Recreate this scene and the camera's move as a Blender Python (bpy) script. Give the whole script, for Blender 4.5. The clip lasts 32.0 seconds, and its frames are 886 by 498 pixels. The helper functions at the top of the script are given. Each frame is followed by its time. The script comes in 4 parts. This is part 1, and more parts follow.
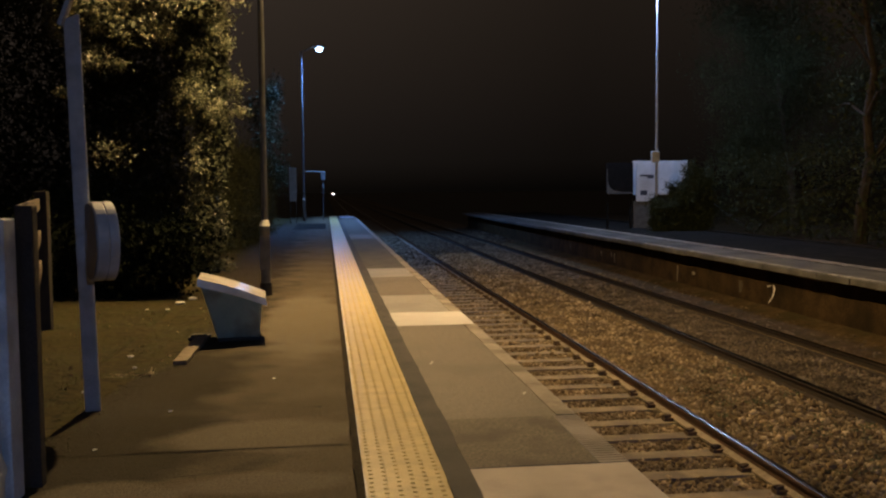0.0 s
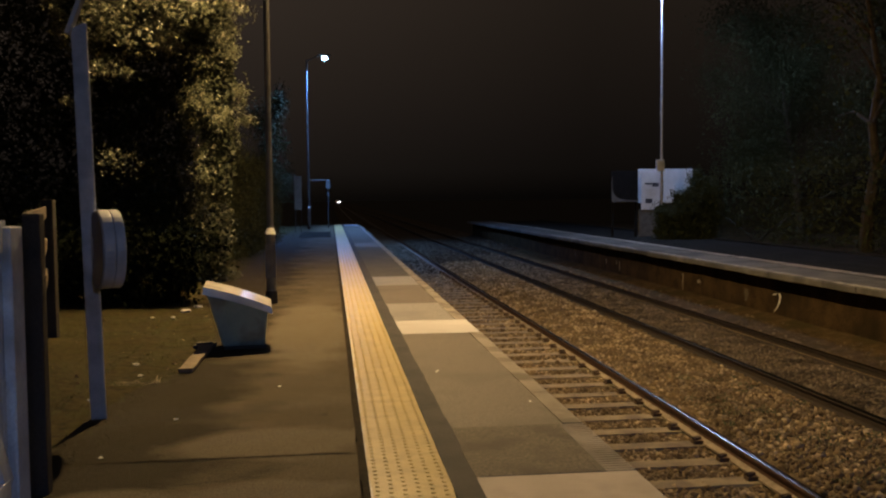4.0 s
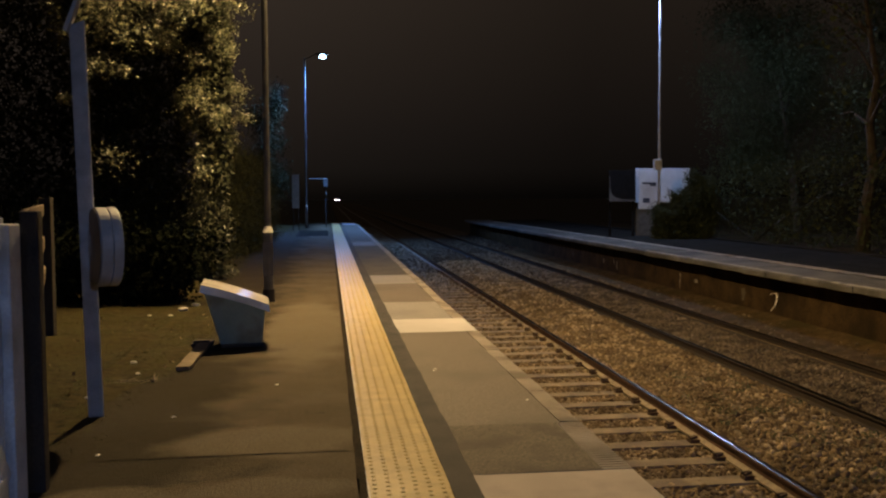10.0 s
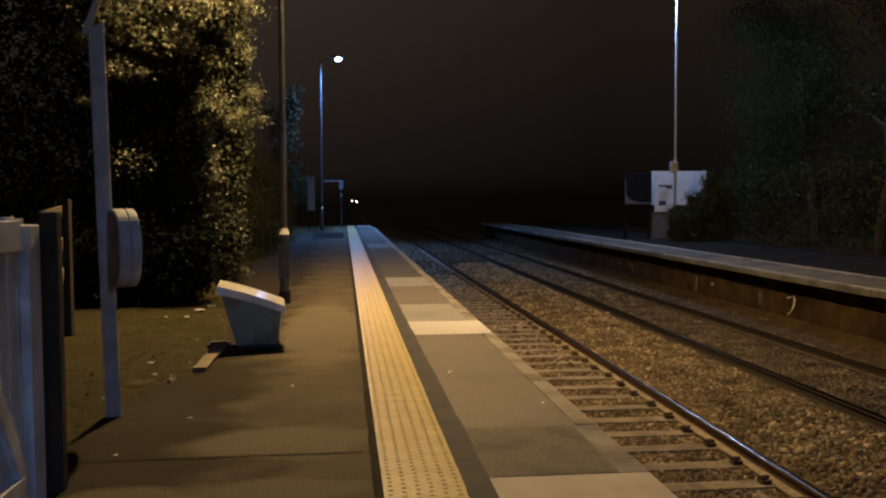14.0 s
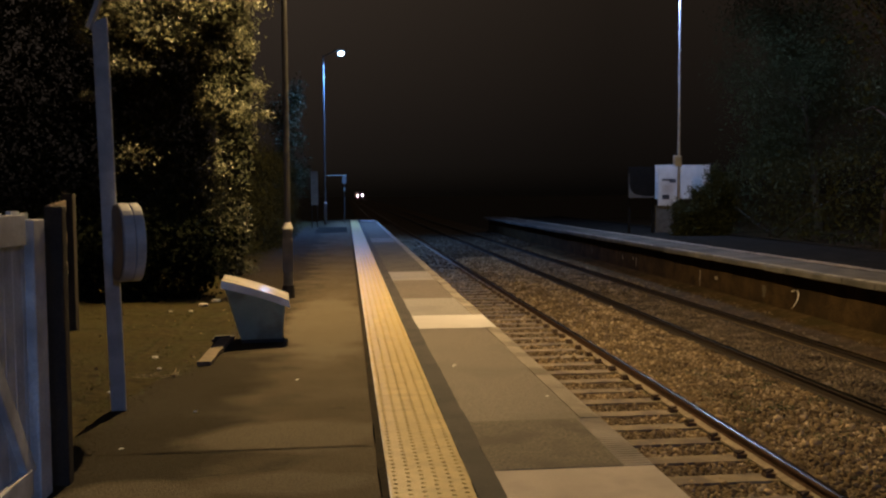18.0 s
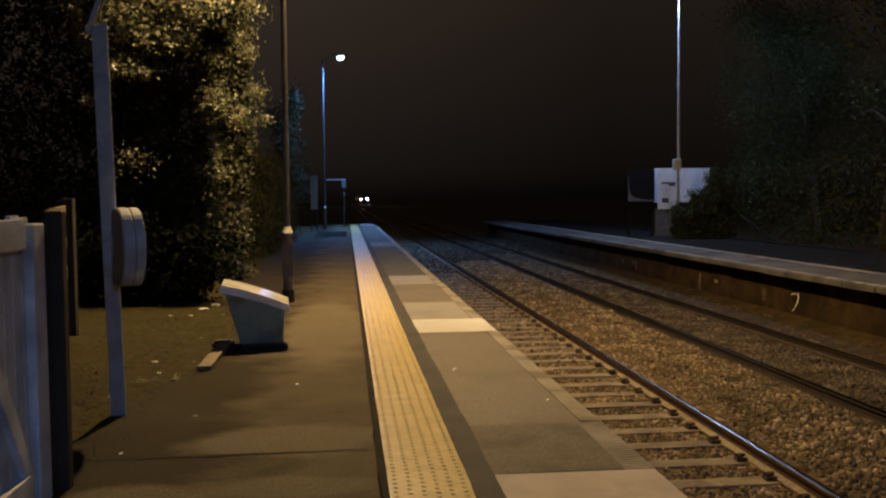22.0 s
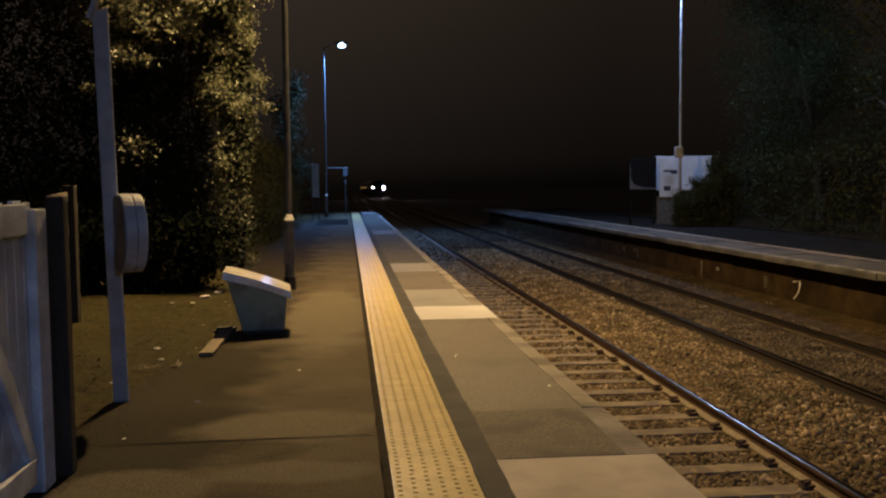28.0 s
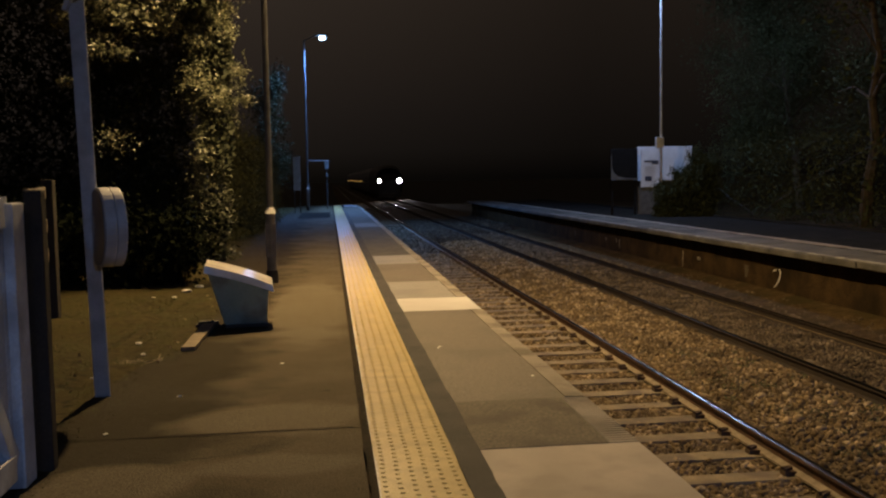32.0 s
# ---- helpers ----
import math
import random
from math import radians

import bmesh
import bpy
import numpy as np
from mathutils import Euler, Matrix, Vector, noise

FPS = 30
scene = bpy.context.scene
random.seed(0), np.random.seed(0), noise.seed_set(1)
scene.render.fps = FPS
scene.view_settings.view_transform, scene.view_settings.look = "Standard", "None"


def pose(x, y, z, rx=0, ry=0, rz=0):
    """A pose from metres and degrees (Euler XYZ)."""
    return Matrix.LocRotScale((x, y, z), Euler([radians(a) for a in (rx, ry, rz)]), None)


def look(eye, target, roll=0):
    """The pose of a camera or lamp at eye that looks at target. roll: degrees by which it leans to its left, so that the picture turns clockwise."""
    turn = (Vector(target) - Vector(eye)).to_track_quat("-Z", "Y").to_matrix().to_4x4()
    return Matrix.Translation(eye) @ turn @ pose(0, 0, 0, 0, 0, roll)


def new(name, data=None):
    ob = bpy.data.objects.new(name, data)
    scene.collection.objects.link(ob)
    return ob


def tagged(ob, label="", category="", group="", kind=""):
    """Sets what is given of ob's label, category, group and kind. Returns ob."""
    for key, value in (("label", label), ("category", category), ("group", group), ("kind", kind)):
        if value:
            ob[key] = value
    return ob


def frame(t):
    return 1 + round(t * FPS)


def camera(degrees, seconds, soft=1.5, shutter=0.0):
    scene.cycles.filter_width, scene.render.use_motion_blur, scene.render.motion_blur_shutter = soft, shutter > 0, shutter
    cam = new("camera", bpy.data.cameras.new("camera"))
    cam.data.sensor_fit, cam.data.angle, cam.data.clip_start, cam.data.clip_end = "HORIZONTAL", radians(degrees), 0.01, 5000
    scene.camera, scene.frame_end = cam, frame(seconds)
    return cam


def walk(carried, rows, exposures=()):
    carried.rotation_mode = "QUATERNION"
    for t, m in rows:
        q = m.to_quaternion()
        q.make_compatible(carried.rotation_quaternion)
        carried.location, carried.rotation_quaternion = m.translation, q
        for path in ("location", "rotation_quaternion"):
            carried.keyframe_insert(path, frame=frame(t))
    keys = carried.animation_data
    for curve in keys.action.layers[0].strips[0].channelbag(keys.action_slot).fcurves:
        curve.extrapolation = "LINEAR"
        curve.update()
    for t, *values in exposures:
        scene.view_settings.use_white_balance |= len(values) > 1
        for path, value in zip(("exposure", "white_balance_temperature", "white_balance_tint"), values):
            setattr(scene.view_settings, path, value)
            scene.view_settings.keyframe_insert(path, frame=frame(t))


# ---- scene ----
cam = camera(51.1, 32.0, soft=2.25)
PATH = [
    (0, (-1.540, -0.001, 1.417), (-0.295, 9.900, 0.773), -0.48),
    (0.5, (-1.542, 0.002, 1.418), (-0.309, 9.905, 0.772), -0.41),
    (1, (-1.541, -0.004, 1.414), (-0.335, 9.903, 0.785), -0.40),
    (1.5, (-1.546, -0.004, 1.416), (-0.350, 9.904, 0.796), -0.33),
    (2, (-1.546, -0.007, 1.415), (-0.369, 9.904, 0.798), -0.31),
    (2.5, (-1.551, -0.002, 1.413), (-0.380, 9.911, 0.800), -0.38),
    (3, (-1.548, -0.004, 1.415), (-0.375, 9.909, 0.819), -0.41),
    (3.5, (-1.548, 0.001, 1.415), (-0.364, 9.915, 0.859), -0.47),
    (5.5, (-1.546, 0.002, 1.411), (-0.320, 9.911, 0.859), -0.45),
    (6, (-1.545, 0.000, 1.413), (-0.316, 9.908, 0.850), -0.41),
    (6.5, (-1.544, 0.000, 1.412), (-0.316, 9.907, 0.823), -0.43),
    (7, (-1.544, -0.001, 1.412), (-0.309, 9.904, 0.816), -0.43),
    (7.5, (-1.545, -0.002, 1.411), (-0.309, 9.903, 0.808), -0.40),
    (8, (-1.546, 0.002, 1.410), (-0.315, 9.907, 0.796), -0.45),
    (8.5, (-1.545, -0.000, 1.411), (-0.318, 9.905, 0.803), -0.42),
    (9, (-1.545, -0.005, 1.411), (-0.318, 9.902, 0.813), -0.42),
    (9.5, (-1.548, -0.006, 1.411), (-0.324, 9.902, 0.831), -0.42),
    (10, (-1.549, -0.007, 1.412), (-0.326, 9.902, 0.847), -0.35),
    (10.5, (-1.549, -0.005, 1.413), (-0.327, 9.904, 0.856), -0.35),
    (11, (-1.549, -0.009, 1.409), (-0.331, 9.901, 0.860), -0.31),
    (11.5, (-1.549, -0.005, 1.409), (-0.337, 9.906, 0.861), -0.29),
    (12, (-1.549, -0.008, 1.411), (-0.352, 9.905, 0.864), -0.25),
    (12.5, (-1.552, -0.003, 1.410), (-0.370, 9.912, 0.862), -0.24),
    (13, (-1.553, -0.003, 1.410), (-0.408, 9.918, 0.885), -0.20),
    (13.5, (-1.555, -0.004, 1.410), (-0.456, 9.920, 0.866), -0.21),
    (14, (-1.556, -0.006, 1.409), (-0.493, 9.922, 0.871), -0.26),
    (14.5, (-1.557, -0.009, 1.410), (-0.502, 9.920, 0.852), -0.35),
    (16.5, (-1.564, -0.008, 1.406), (-0.538, 9.921, 0.794), -0.28),
    (17, (-1.568, -0.003, 1.405), (-0.537, 9.925, 0.787), -0.26),
    (17.5, (-1.566, -0.006, 1.407), (-0.537, 9.922, 0.790), -0.28),
    (18, (-1.563, -0.004, 1.405), (-0.534, 9.925, 0.807), -0.36),
    (18.5, (-1.564, -0.008, 1.405), (-0.534, 9.922, 0.828), -0.40),
    (19, (-1.567, -0.008, 1.406), (-0.534, 9.922, 0.839), -0.43),
    (19.5, (-1.565, -0.013, 1.406), (-0.533, 9.919, 0.870), -0.48),
    (20, (-1.565, -0.012, 1.406), (-0.533, 9.921, 0.876), -0.51),
    (20.5, (-1.566, -0.004, 1.404), (-0.528, 9.928, 0.883), -0.52),
    (21, (-1.565, -0.006, 1.403), (-0.530, 9.925, 0.862), -0.52),
    (21.5, (-1.563, -0.001, 1.403), (-0.526, 9.930, 0.867), -0.55),
    (22, (-1.563, -0.003, 1.402), (-0.531, 9.928, 0.848), -0.51),
    (22.5, (-1.566, -0.009, 1.402), (-0.541, 9.923, 0.836), -0.52),
    (23, (-1.566, -0.003, 1.398), (-0.547, 9.928, 0.822), -0.54),
    (23.5, (-1.563, -0.008, 1.394), (-0.554, 9.924, 0.815), -0.51),
    (24, (-1.564, -0.011, 1.391), (-0.562, 9.921, 0.813), -0.50),
    (24.5, (-1.563, -0.005, 1.388), (-0.567, 9.927, 0.776), -0.50),
    (25, (-1.566, -0.003, 1.388), (-0.566, 9.927, 0.759), -0.47),
    (25.5, (-1.566, -0.009, 1.390), (-0.568, 9.921, 0.748), -0.46),
    (27.5, (-1.562, -0.000, 1.388), (-0.545, 9.925, 0.710), -0.51),
    (28, (-1.566, -0.002, 1.388), (-0.551, 9.923, 0.709), -0.52),
    (28.5, (-1.569, -0.007, 1.389), (-0.546, 9.919, 0.720), -0.63),
    (29, (-1.570, -0.014, 1.390), (-0.578, 9.920, 0.814), -0.83),
    (29.5, (-1.568, -0.013, 1.389), (-0.546, 9.915, 0.756), -0.92),
    (30, (-1.566, -0.007, 1.386), (-0.534, 9.918, 0.730), -1.01),
    (30.5, (-1.564, 0.006, 1.385), (-0.501, 9.925, 0.695), -1.01),
    (31, (-1.561, -0.000, 1.384), (-0.484, 9.916, 0.682), -0.97),
    (31.5, (-1.564, -0.001, 1.384), (-0.438, 9.910, 0.665), -0.97),
    (32, (-1.562, 0.004, 1.380), (-0.363, 9.902, 0.616), -0.97),
]
walk(cam, [(t, look(eye, target, roll)) for t, eye, target, roll in PATH])

# ---- night sky, lamps and exposure ----
world = bpy.data.worlds.new("night_sky")
scene.world = world
world.use_nodes = True
wn = world.node_tree.nodes
wl = world.node_tree.links
bg = wn["Background"]
w_co = wn.new("ShaderNodeTexCoord")
w_sep = wn.new("ShaderNodeSeparateXYZ")
w_ramp = wn.new("ShaderNodeValToRGB")
w_ramp.color_ramp.elements[0].position = 0.0
w_ramp.color_ramp.elements[0].color = (0.0018, 0.0014, 0.0011, 1)
w_ramp.color_ramp.elements[1].position = 0.20
w_ramp.color_ramp.elements[1].color = (0.0150, 0.0108, 0.0080, 1)
w_low = w_ramp.color_ramp.elements.new(0.03)
w_low.color = (0.0050, 0.0039, 0.0032, 1)
w_mid = w_ramp.color_ramp.elements.new(0.07)
w_mid.color = (0.0072, 0.0054, 0.0044, 1)
wl.new(w_co.outputs["Generated"], w_sep.inputs[0])
wl.new(w_sep.outputs["Z"], w_ramp.inputs[0])
# the glow of the town lies to the west
w_side = wn.new("ShaderNodeMapRange")
w_side.inputs["From Min"].default_value, w_side.inputs["From Max"].default_value = -0.05, 0.27
w_side.inputs["To Min"].default_value, w_side.inputs["To Max"].default_value = 1.85, 0.9
wl.new(w_sep.outputs["X"], w_side.inputs["Value"])
wl.new(w_side.outputs[0], bg.inputs["Strength"])
wl.new(w_ramp.outputs[0], bg.inputs["Color"])

WARM = (1.0, 0.668, 0.295)
BLUE = (0.29, 0.49, 1.0)
DEEP_BLUE = (0.19, 0.42, 1.0)
PALE_BLUE = (0.40, 0.58, 1.0)


def lamp_light(name, x, y, z, energy, color, cone=165, tx=0.0, ty=0.0, soft=0.6, size=0.12):
    """A lantern's light, shining down from its head."""
    data = bpy.data.lights.new(name, "SPOT")
    data.energy, data.color = energy, color
    data.spot_size, data.spot_blend, data.shadow_soft_size = radians(cone), soft, size
    ob = new(name, data)
    ob.matrix_world = look((x, y, z), (x + tx, y + ty, z - 5))
    return ob


lamp_light("lantern_light", -1.92, 12.74, 7.30, 4350, WARM, 171, 2.3, 0.1, 0.7)
lamp_light("lantern_light", -1.72, 43.0, 7.52, 5200, DEEP_BLUE, 148, -0.6, -0.8, 0.9)
lamp_light("lantern_light", 7.82, 28.6, 7.98, 1900, PALE_BLUE, 170, 0.7, 0.6, 0.4)
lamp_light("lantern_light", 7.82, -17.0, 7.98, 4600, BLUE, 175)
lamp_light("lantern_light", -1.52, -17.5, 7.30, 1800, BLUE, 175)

# ---- materials ----


def links_of(name):
    m = bpy.data.materials.new(name)
    m.use_nodes = True
    nt = m.node_tree
    return m, nt, nt.nodes["Principled BSDF"]


def surface(name, a, b, scale=6.0, rough=0.8, metal=0.0, bump=0.3, fine=90.0, stain=None, stain_scale=0.7, spec=0.5, rvar=0.15, pieces=0.0, world=False):
    """A surface of two base colours at two scales, with grain relief and, if given, stains of a third colour."""
    m, nt, p = links_of(name)
    n, l = nt.nodes, nt.links
    co = n.new("ShaderNodeTexCoord")
    geo = n.new("ShaderNodeNewGeometry")
    space = geo.outputs["Position"] if world else co.outputs["Object"]
    big = n.new("ShaderNodeTexNoise")
    big.inputs["Scale"].default_value, big.inputs["Detail"].default_value = scale, 6
    grain = n.new("ShaderNodeTexNoise")
    grain.inputs["Scale"].default_value, grain.inputs["Detail"].default_value = fine, 3
    l.new(space, big.inputs["Vector"])
    l.new(space, grain.inputs["Vector"])
    add = n.new("ShaderNodeMath")
    add.operation = "MULTIPLY_ADD"
    l.new(grain.outputs[0], add.inputs[0])
    add.inputs[1].default_value = 0.6
    l.new(big.outputs[0], add.inputs[2])
    ramp = n.new("ShaderNodeValToRGB")
    ramp.color_ramp.elements[0].position, ramp.color_ramp.elements[1].position = 0.62, 0.98
    ramp.color_ramp.elements[0].color, ramp.color_ramp.elements[1].color = (*a, 1), (*b, 1)
    l.new(add.outputs[0], ramp.inputs[0])
    out = ramp.outputs[0]
    if stain:
        st = n.new("ShaderNodeTexNoise")
        st.inputs["Scale"].default_value, st.inputs["Detail"].default_value = stain_scale, 5
        l.new(space, st.inputs["Vector"])
        sr = n.new("ShaderNodeValToRGB")
        sr.color_ramp.elements[0].position, sr.color_ramp.elements[1].position = 0.47, 0.63
        l.new(st.outputs[0], sr.inputs[0])
        mix = n.new("ShaderNodeMix")
        mix.data_type = "RGBA"
        l.new(sr.outputs[0], mix.inputs["Factor"])
        l.new(out, mix.inputs["A"])
        mix.inputs["B"].default_value = (*stain, 1)
        out = mix.outputs["Result"]
    if pieces:
        info = n.new("ShaderNodeObjectInfo")
        hsv = n.new("ShaderNodeHueSaturation")
        mr = n.new("ShaderNodeMapRange")
        mr.inputs["To Min"].default_value, mr.inputs["To Max"].default_value = 1 - pieces, 1 + pieces
        l.new(info.outputs["Random"], mr.inputs["Value"])
        l.new(mr.outputs[0], hsv.inputs["Value"])
        l.new(out, hsv.inputs["Color"])
        out = hsv.outputs[0]
    l.new(out, p.inputs["Base Color"])
    rr = n.new("ShaderNodeMapRange")
    rr.inputs["To Min"].default_value, rr.inputs["To Max"].default_value = max(rough - rvar, 0.03), min(rough + rvar, 1)
    l.new(big.outputs[0], rr.inputs["Value"])
    l.new(rr.outputs[0], p.inputs["Roughness"])
    p.inputs["Metallic"].default_value = metal
    p.inputs["Specular IOR Level"].default_value = spec
    if bump:
        bp = n.new("ShaderNodeBump")
        bp.inputs["Strength"].default_value, bp.inputs["Distance"].default_value = bump, 0.01
        l.new(add.outputs[0], bp.inputs["Height"])
        l.new(bp.outputs[0], p.inputs["Normal"])
    return m


def glow(name, color, strength):
    m, nt, p = links_of(name)
    p.inputs["Base Color"].default_value = (0.8, 0.8, 0.8, 1)
    p.inputs["Emission Color"].default_value = (*color, 1)
    p.inputs["Emission Strength"].default_value = strength
    return m


def leafy(name, a, b, rough=0.35, spec=0.5):
    m, nt, p = links_of(name)
    n, l = nt.nodes, nt.links
    geo = n.new("ShaderNodeNewGeometry")
    ramp = n.new("ShaderNodeValToRGB")
    ramp.color_ramp.elements[0].color, ramp.color_ramp.elements[1].color = (*a, 1), (*b, 1)
    l.new(geo.outputs["Random Per Island"], ramp.inputs[0])
    l.new(ramp.outputs[0], p.inputs["Base Color"])
    p.inputs["Roughness"].default_value = rough
    p.inputs["Specular IOR Level"].default_value = spec
    return m


def stones(name, a, b, c):
    m, nt, p = links_of(name)
    n, l = nt.nodes, nt.links
    geo = n.new("ShaderNodeNewGeometry")
    ramp = n.new("ShaderNodeValToRGB")
    e = ramp.color_ramp.elements
    e[0].color, e[1].color = (*a, 1), (*c, 1)
    mid = e.new(0.66)
    mid.color = (*b, 1)
    l.new(geo.outputs["Random Per Island"], ramp.inputs[0])
    co = n.new("ShaderNodeTexCoord")
    no = n.new("ShaderNodeTexNoise")
    no.inputs["Scale"].default_value = 60
    l.new(co.outputs["Object"], no.inputs["Vector"])
    hsv = n.new("ShaderNodeHueSaturation")
    mr = n.new("ShaderNodeMapRange")
    mr.inputs["To Min"].default_value, mr.inputs["To Max"].default_value = 0.6, 1.4
    l.new(no.outputs[0], mr.inputs["Value"])
    drift = n.new("ShaderNodeTexNoise")
    drift.inputs["Scale"].default_value, drift.inputs["Detail"].default_value = 2.2, 5
    l.new(geo.outputs["Position"], drift.inputs["Vector"])
    dr = n.new("ShaderNodeMapRange")
    dr.inputs["From Min"].default_value, dr.inputs["From Max"].default_value = 0.36, 0.64
    dr.inputs["To Min"].default_value, dr.inputs["To Max"].default_value = 0.62, 1.38
    l.new(drift.outputs[0], dr.inputs["Value"])
    both = n.new("ShaderNodeMath")
    both.operation = "MULTIPLY"
    l.new(mr.outputs[0], both.inputs[0])
    l.new(dr.outputs[0], both.inputs[1])
    l.new(both.outputs[0], hsv.inputs["Value"])
    l.new(ramp.outputs[0], hsv.inputs["Color"])
    l.new(hsv.outputs[0], p.inputs["Base Color"])
    p.inputs["Roughness"].default_value = 1.0
    p.inputs["Specular IOR Level"].default_value = 0.15
    return m


def worn_asphalt(name):
    """Patchy old asphalt: worn pale areas, one painted lamplit area, and dark dirt spreading in from the verge."""
    m, nt, p = links_of(name)
    n, l = nt.nodes, nt.links
    geo = n.new("ShaderNodeNewGeometry")

    def noise_of(scale, detail, stretch=1.0):
        mp = n.new("ShaderNodeMapping")
        mp.inputs["Scale"].default_value = (1.0, stretch, 1.0)
        t = n.new("ShaderNodeTexNoise")
        t.inputs["Scale"].default_value, t.inputs["Detail"].default_value = scale, detail
        l.new(geo.outputs["Position"], mp.inputs["Vector"])
        l.new(mp.outputs[0], t.inputs["Vector"])
        return t.outputs[0]

    def ramp_of(fac, stops):
        r = n.new("ShaderNodeValToRGB")
        e = r.color_ramp.elements
        e[0].position, e[1].position = stops[0][0], stops[1][0]
        e[0].color, e[1].color = (*stops[0][1], 1), (*stops[1][1], 1)
        l.new(fac, r.inputs[0])
        return r.outputs[0]

    def mix_of(fac, a, b):
        x = n.new("ShaderNodeMix")
        x.data_type = "RGBA"
        l.new(fac, x.inputs["Factor"])
        l.new(a, x.inputs["A"])
        l.new(b, x.inputs["B"])
        return x.outputs["Result"]

    grain = noise_of(95, 4)
    dark = ramp_of(grain, ((0.3, (0.050, 0.0395, 0.0235)), (0.72, (0.125, 0.100, 0.062))))
    pale = ramp_of(grain, ((0.3, (0.062, 0.0495, 0.030)), (0.72, (0.149, 0.121, 0.077))))
    patch = ramp_of(grain, ((0.3, (0.088, 0.073, 0.048)), (0.72, (0.205, 0.170, 0.116))))
    soil = ramp_of(grain, ((0.3, (0.015, 0.0115, 0.0055)), (0.72, (0.046, 0.035, 0.0175))))
    worn = noise_of(1.5, 8, 0.9)
    body = mix_of(ramp_of(worn, ((0.44, (0, 0, 0)), (0.66, (1, 1, 1)))), dark, pale)
    sep = n.new("ShaderNodeSeparateXYZ")
    l.new(geo.outputs["Position"], sep.inputs[0])
    wob = n.new("ShaderNodeMath")
    wob.operation = "MULTIPLY_ADD"
    l.new(noise_of(1.9, 8), wob.inputs[0])
    wob.inputs[1].default_value = 1.7
    l.new(sep.outputs["X"], wob.inputs[2])
    reach = n.new("ShaderNodeMapRange")
    reach.inputs["From Min"].default_value, reach.inputs["From Max"].default_value = -1.12, -1.62
    l.new(wob.outputs[0], reach.inputs["Value"])
    body = mix_of(reach.outputs[0], body, soil)
    ragged = noise_of(2.6, 8)
    # pale areas (centre, half size): worn by feet, patched, and lastly lamplight painted in
    for cx, cy, hx, hy in ((-1.92, 5.40, 0.60, 0.34), (-2.60, 4.30, 0.34, 0.34), (-1.85, 4.50, 0.38, 0.18), (-1.80, 10.2, 0.42, 2.4)):
        mp = n.new("ShaderNodeMapping")
        mp.inputs["Location"].default_value = (-cx / hx, -cy / hy, 0)
        mp.inputs["Scale"].default_value = (1 / hx, 1 / hy, 0)
        far = n.new("ShaderNodeVectorMath")
        far.operation = "LENGTH"
        l.new(geo.outputs["Position"], mp.inputs["Vector"])
        l.new(mp.outputs[0], far.inputs[0])
        rag = n.new("ShaderNodeMath")
        rag.operation = "MULTIPLY_ADD"
        l.new(ragged, rag.inputs[0])
        rag.inputs[1].default_value = 0.9
        l.new(far.outputs["Value"], rag.inputs[2])
        fade = n.new("ShaderNodeMapRange")
        fade.inputs["From Min"].default_value, fade.inputs["From Max"].default_value = 1.62, 1.28
        fade.inputs["To Max"].default_value = 0.85
        l.new(rag.outputs[0], fade.inputs["Value"])
        body = mix_of(fade.outputs[0], body, patch)
    l.new(body, p.inputs["Base Color"])
    rr = n.new("ShaderNodeMapRange")
    rr.inputs["To Min"].default_value, rr.inputs["To Max"].default_value = 0.95, 0.72
    l.new(worn, rr.inputs["Value"])
    l.new(rr.outputs[0], p.inputs["Roughness"])
    p.inputs["Specular IOR Level"].default_value = 0.12
    bp = n.new("ShaderNodeBump")
    bp.inputs["Strength"].default_value, bp.inputs["Distance"].default_value = 0.8, 0.012
    l.new(grain, bp.inputs["Height"])
    l.new(bp.outputs[0], p.inputs["Normal"])
    return m


ASPHALT = worn_asphalt("asphalt")
ASPHALT_DARK = surface("trench_tarmac", (0.029, 0.0265, 0.023), (0.068, 0.062, 0.055), 3.0, 0.9, bump=0.5, fine=140)
JOINT_DARK = surface("silted_joint", (0.015, 0.011, 0.0065), (0.036, 0.027, 0.016), 6.0, 0.95, bump=0.5, fine=120, spec=0.1, world=True)
EDGE_GREY = surface("edge_tarmac", (0.078, 0.064, 0.046), (0.215, 0.180, 0.134), 48.0, 0.68, bump=0.6, fine=230, stain=(0.120, 0.100, 0.073), stain_scale=1.3)
EDGE_GREY_B = surface("edge_tarmac_worn", (0.068, 0.057, 0.042), (0.190, 0.161, 0.121), 48.0, 0.88, bump=0.5, fine=230, stain=(0.090, 0.077, 0.058), stain_scale=3.0)
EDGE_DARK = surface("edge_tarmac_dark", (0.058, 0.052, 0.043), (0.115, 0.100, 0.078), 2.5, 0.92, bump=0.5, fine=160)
EDGE_MID = surface("edge_concrete_worn", (0.172, 0.158, 0.140), (0.345, 0.322, 0.288), 30.0, 0.55, bump=0.3, fine=200, stain=(0.21, 0.197, 0.178), stain_scale=1.2)
EDGE_PALE = surface("edge_concrete_pale", (0.49, 0.472, 0.462), (0.61, 0.592, 0.578), 1.5, 0.7, bump=0.2, fine=160, stain=(0.45, 0.43, 0.415))
EDGE_NEAR = surface("edge_concrete_near", (0.36, 0.315, 0.27), (0.47, 0.415, 0.36), 5.0, 0.75, bump=0.3, fine=130, stain=(0.33, 0.29, 0.245), stain_scale=2.5)
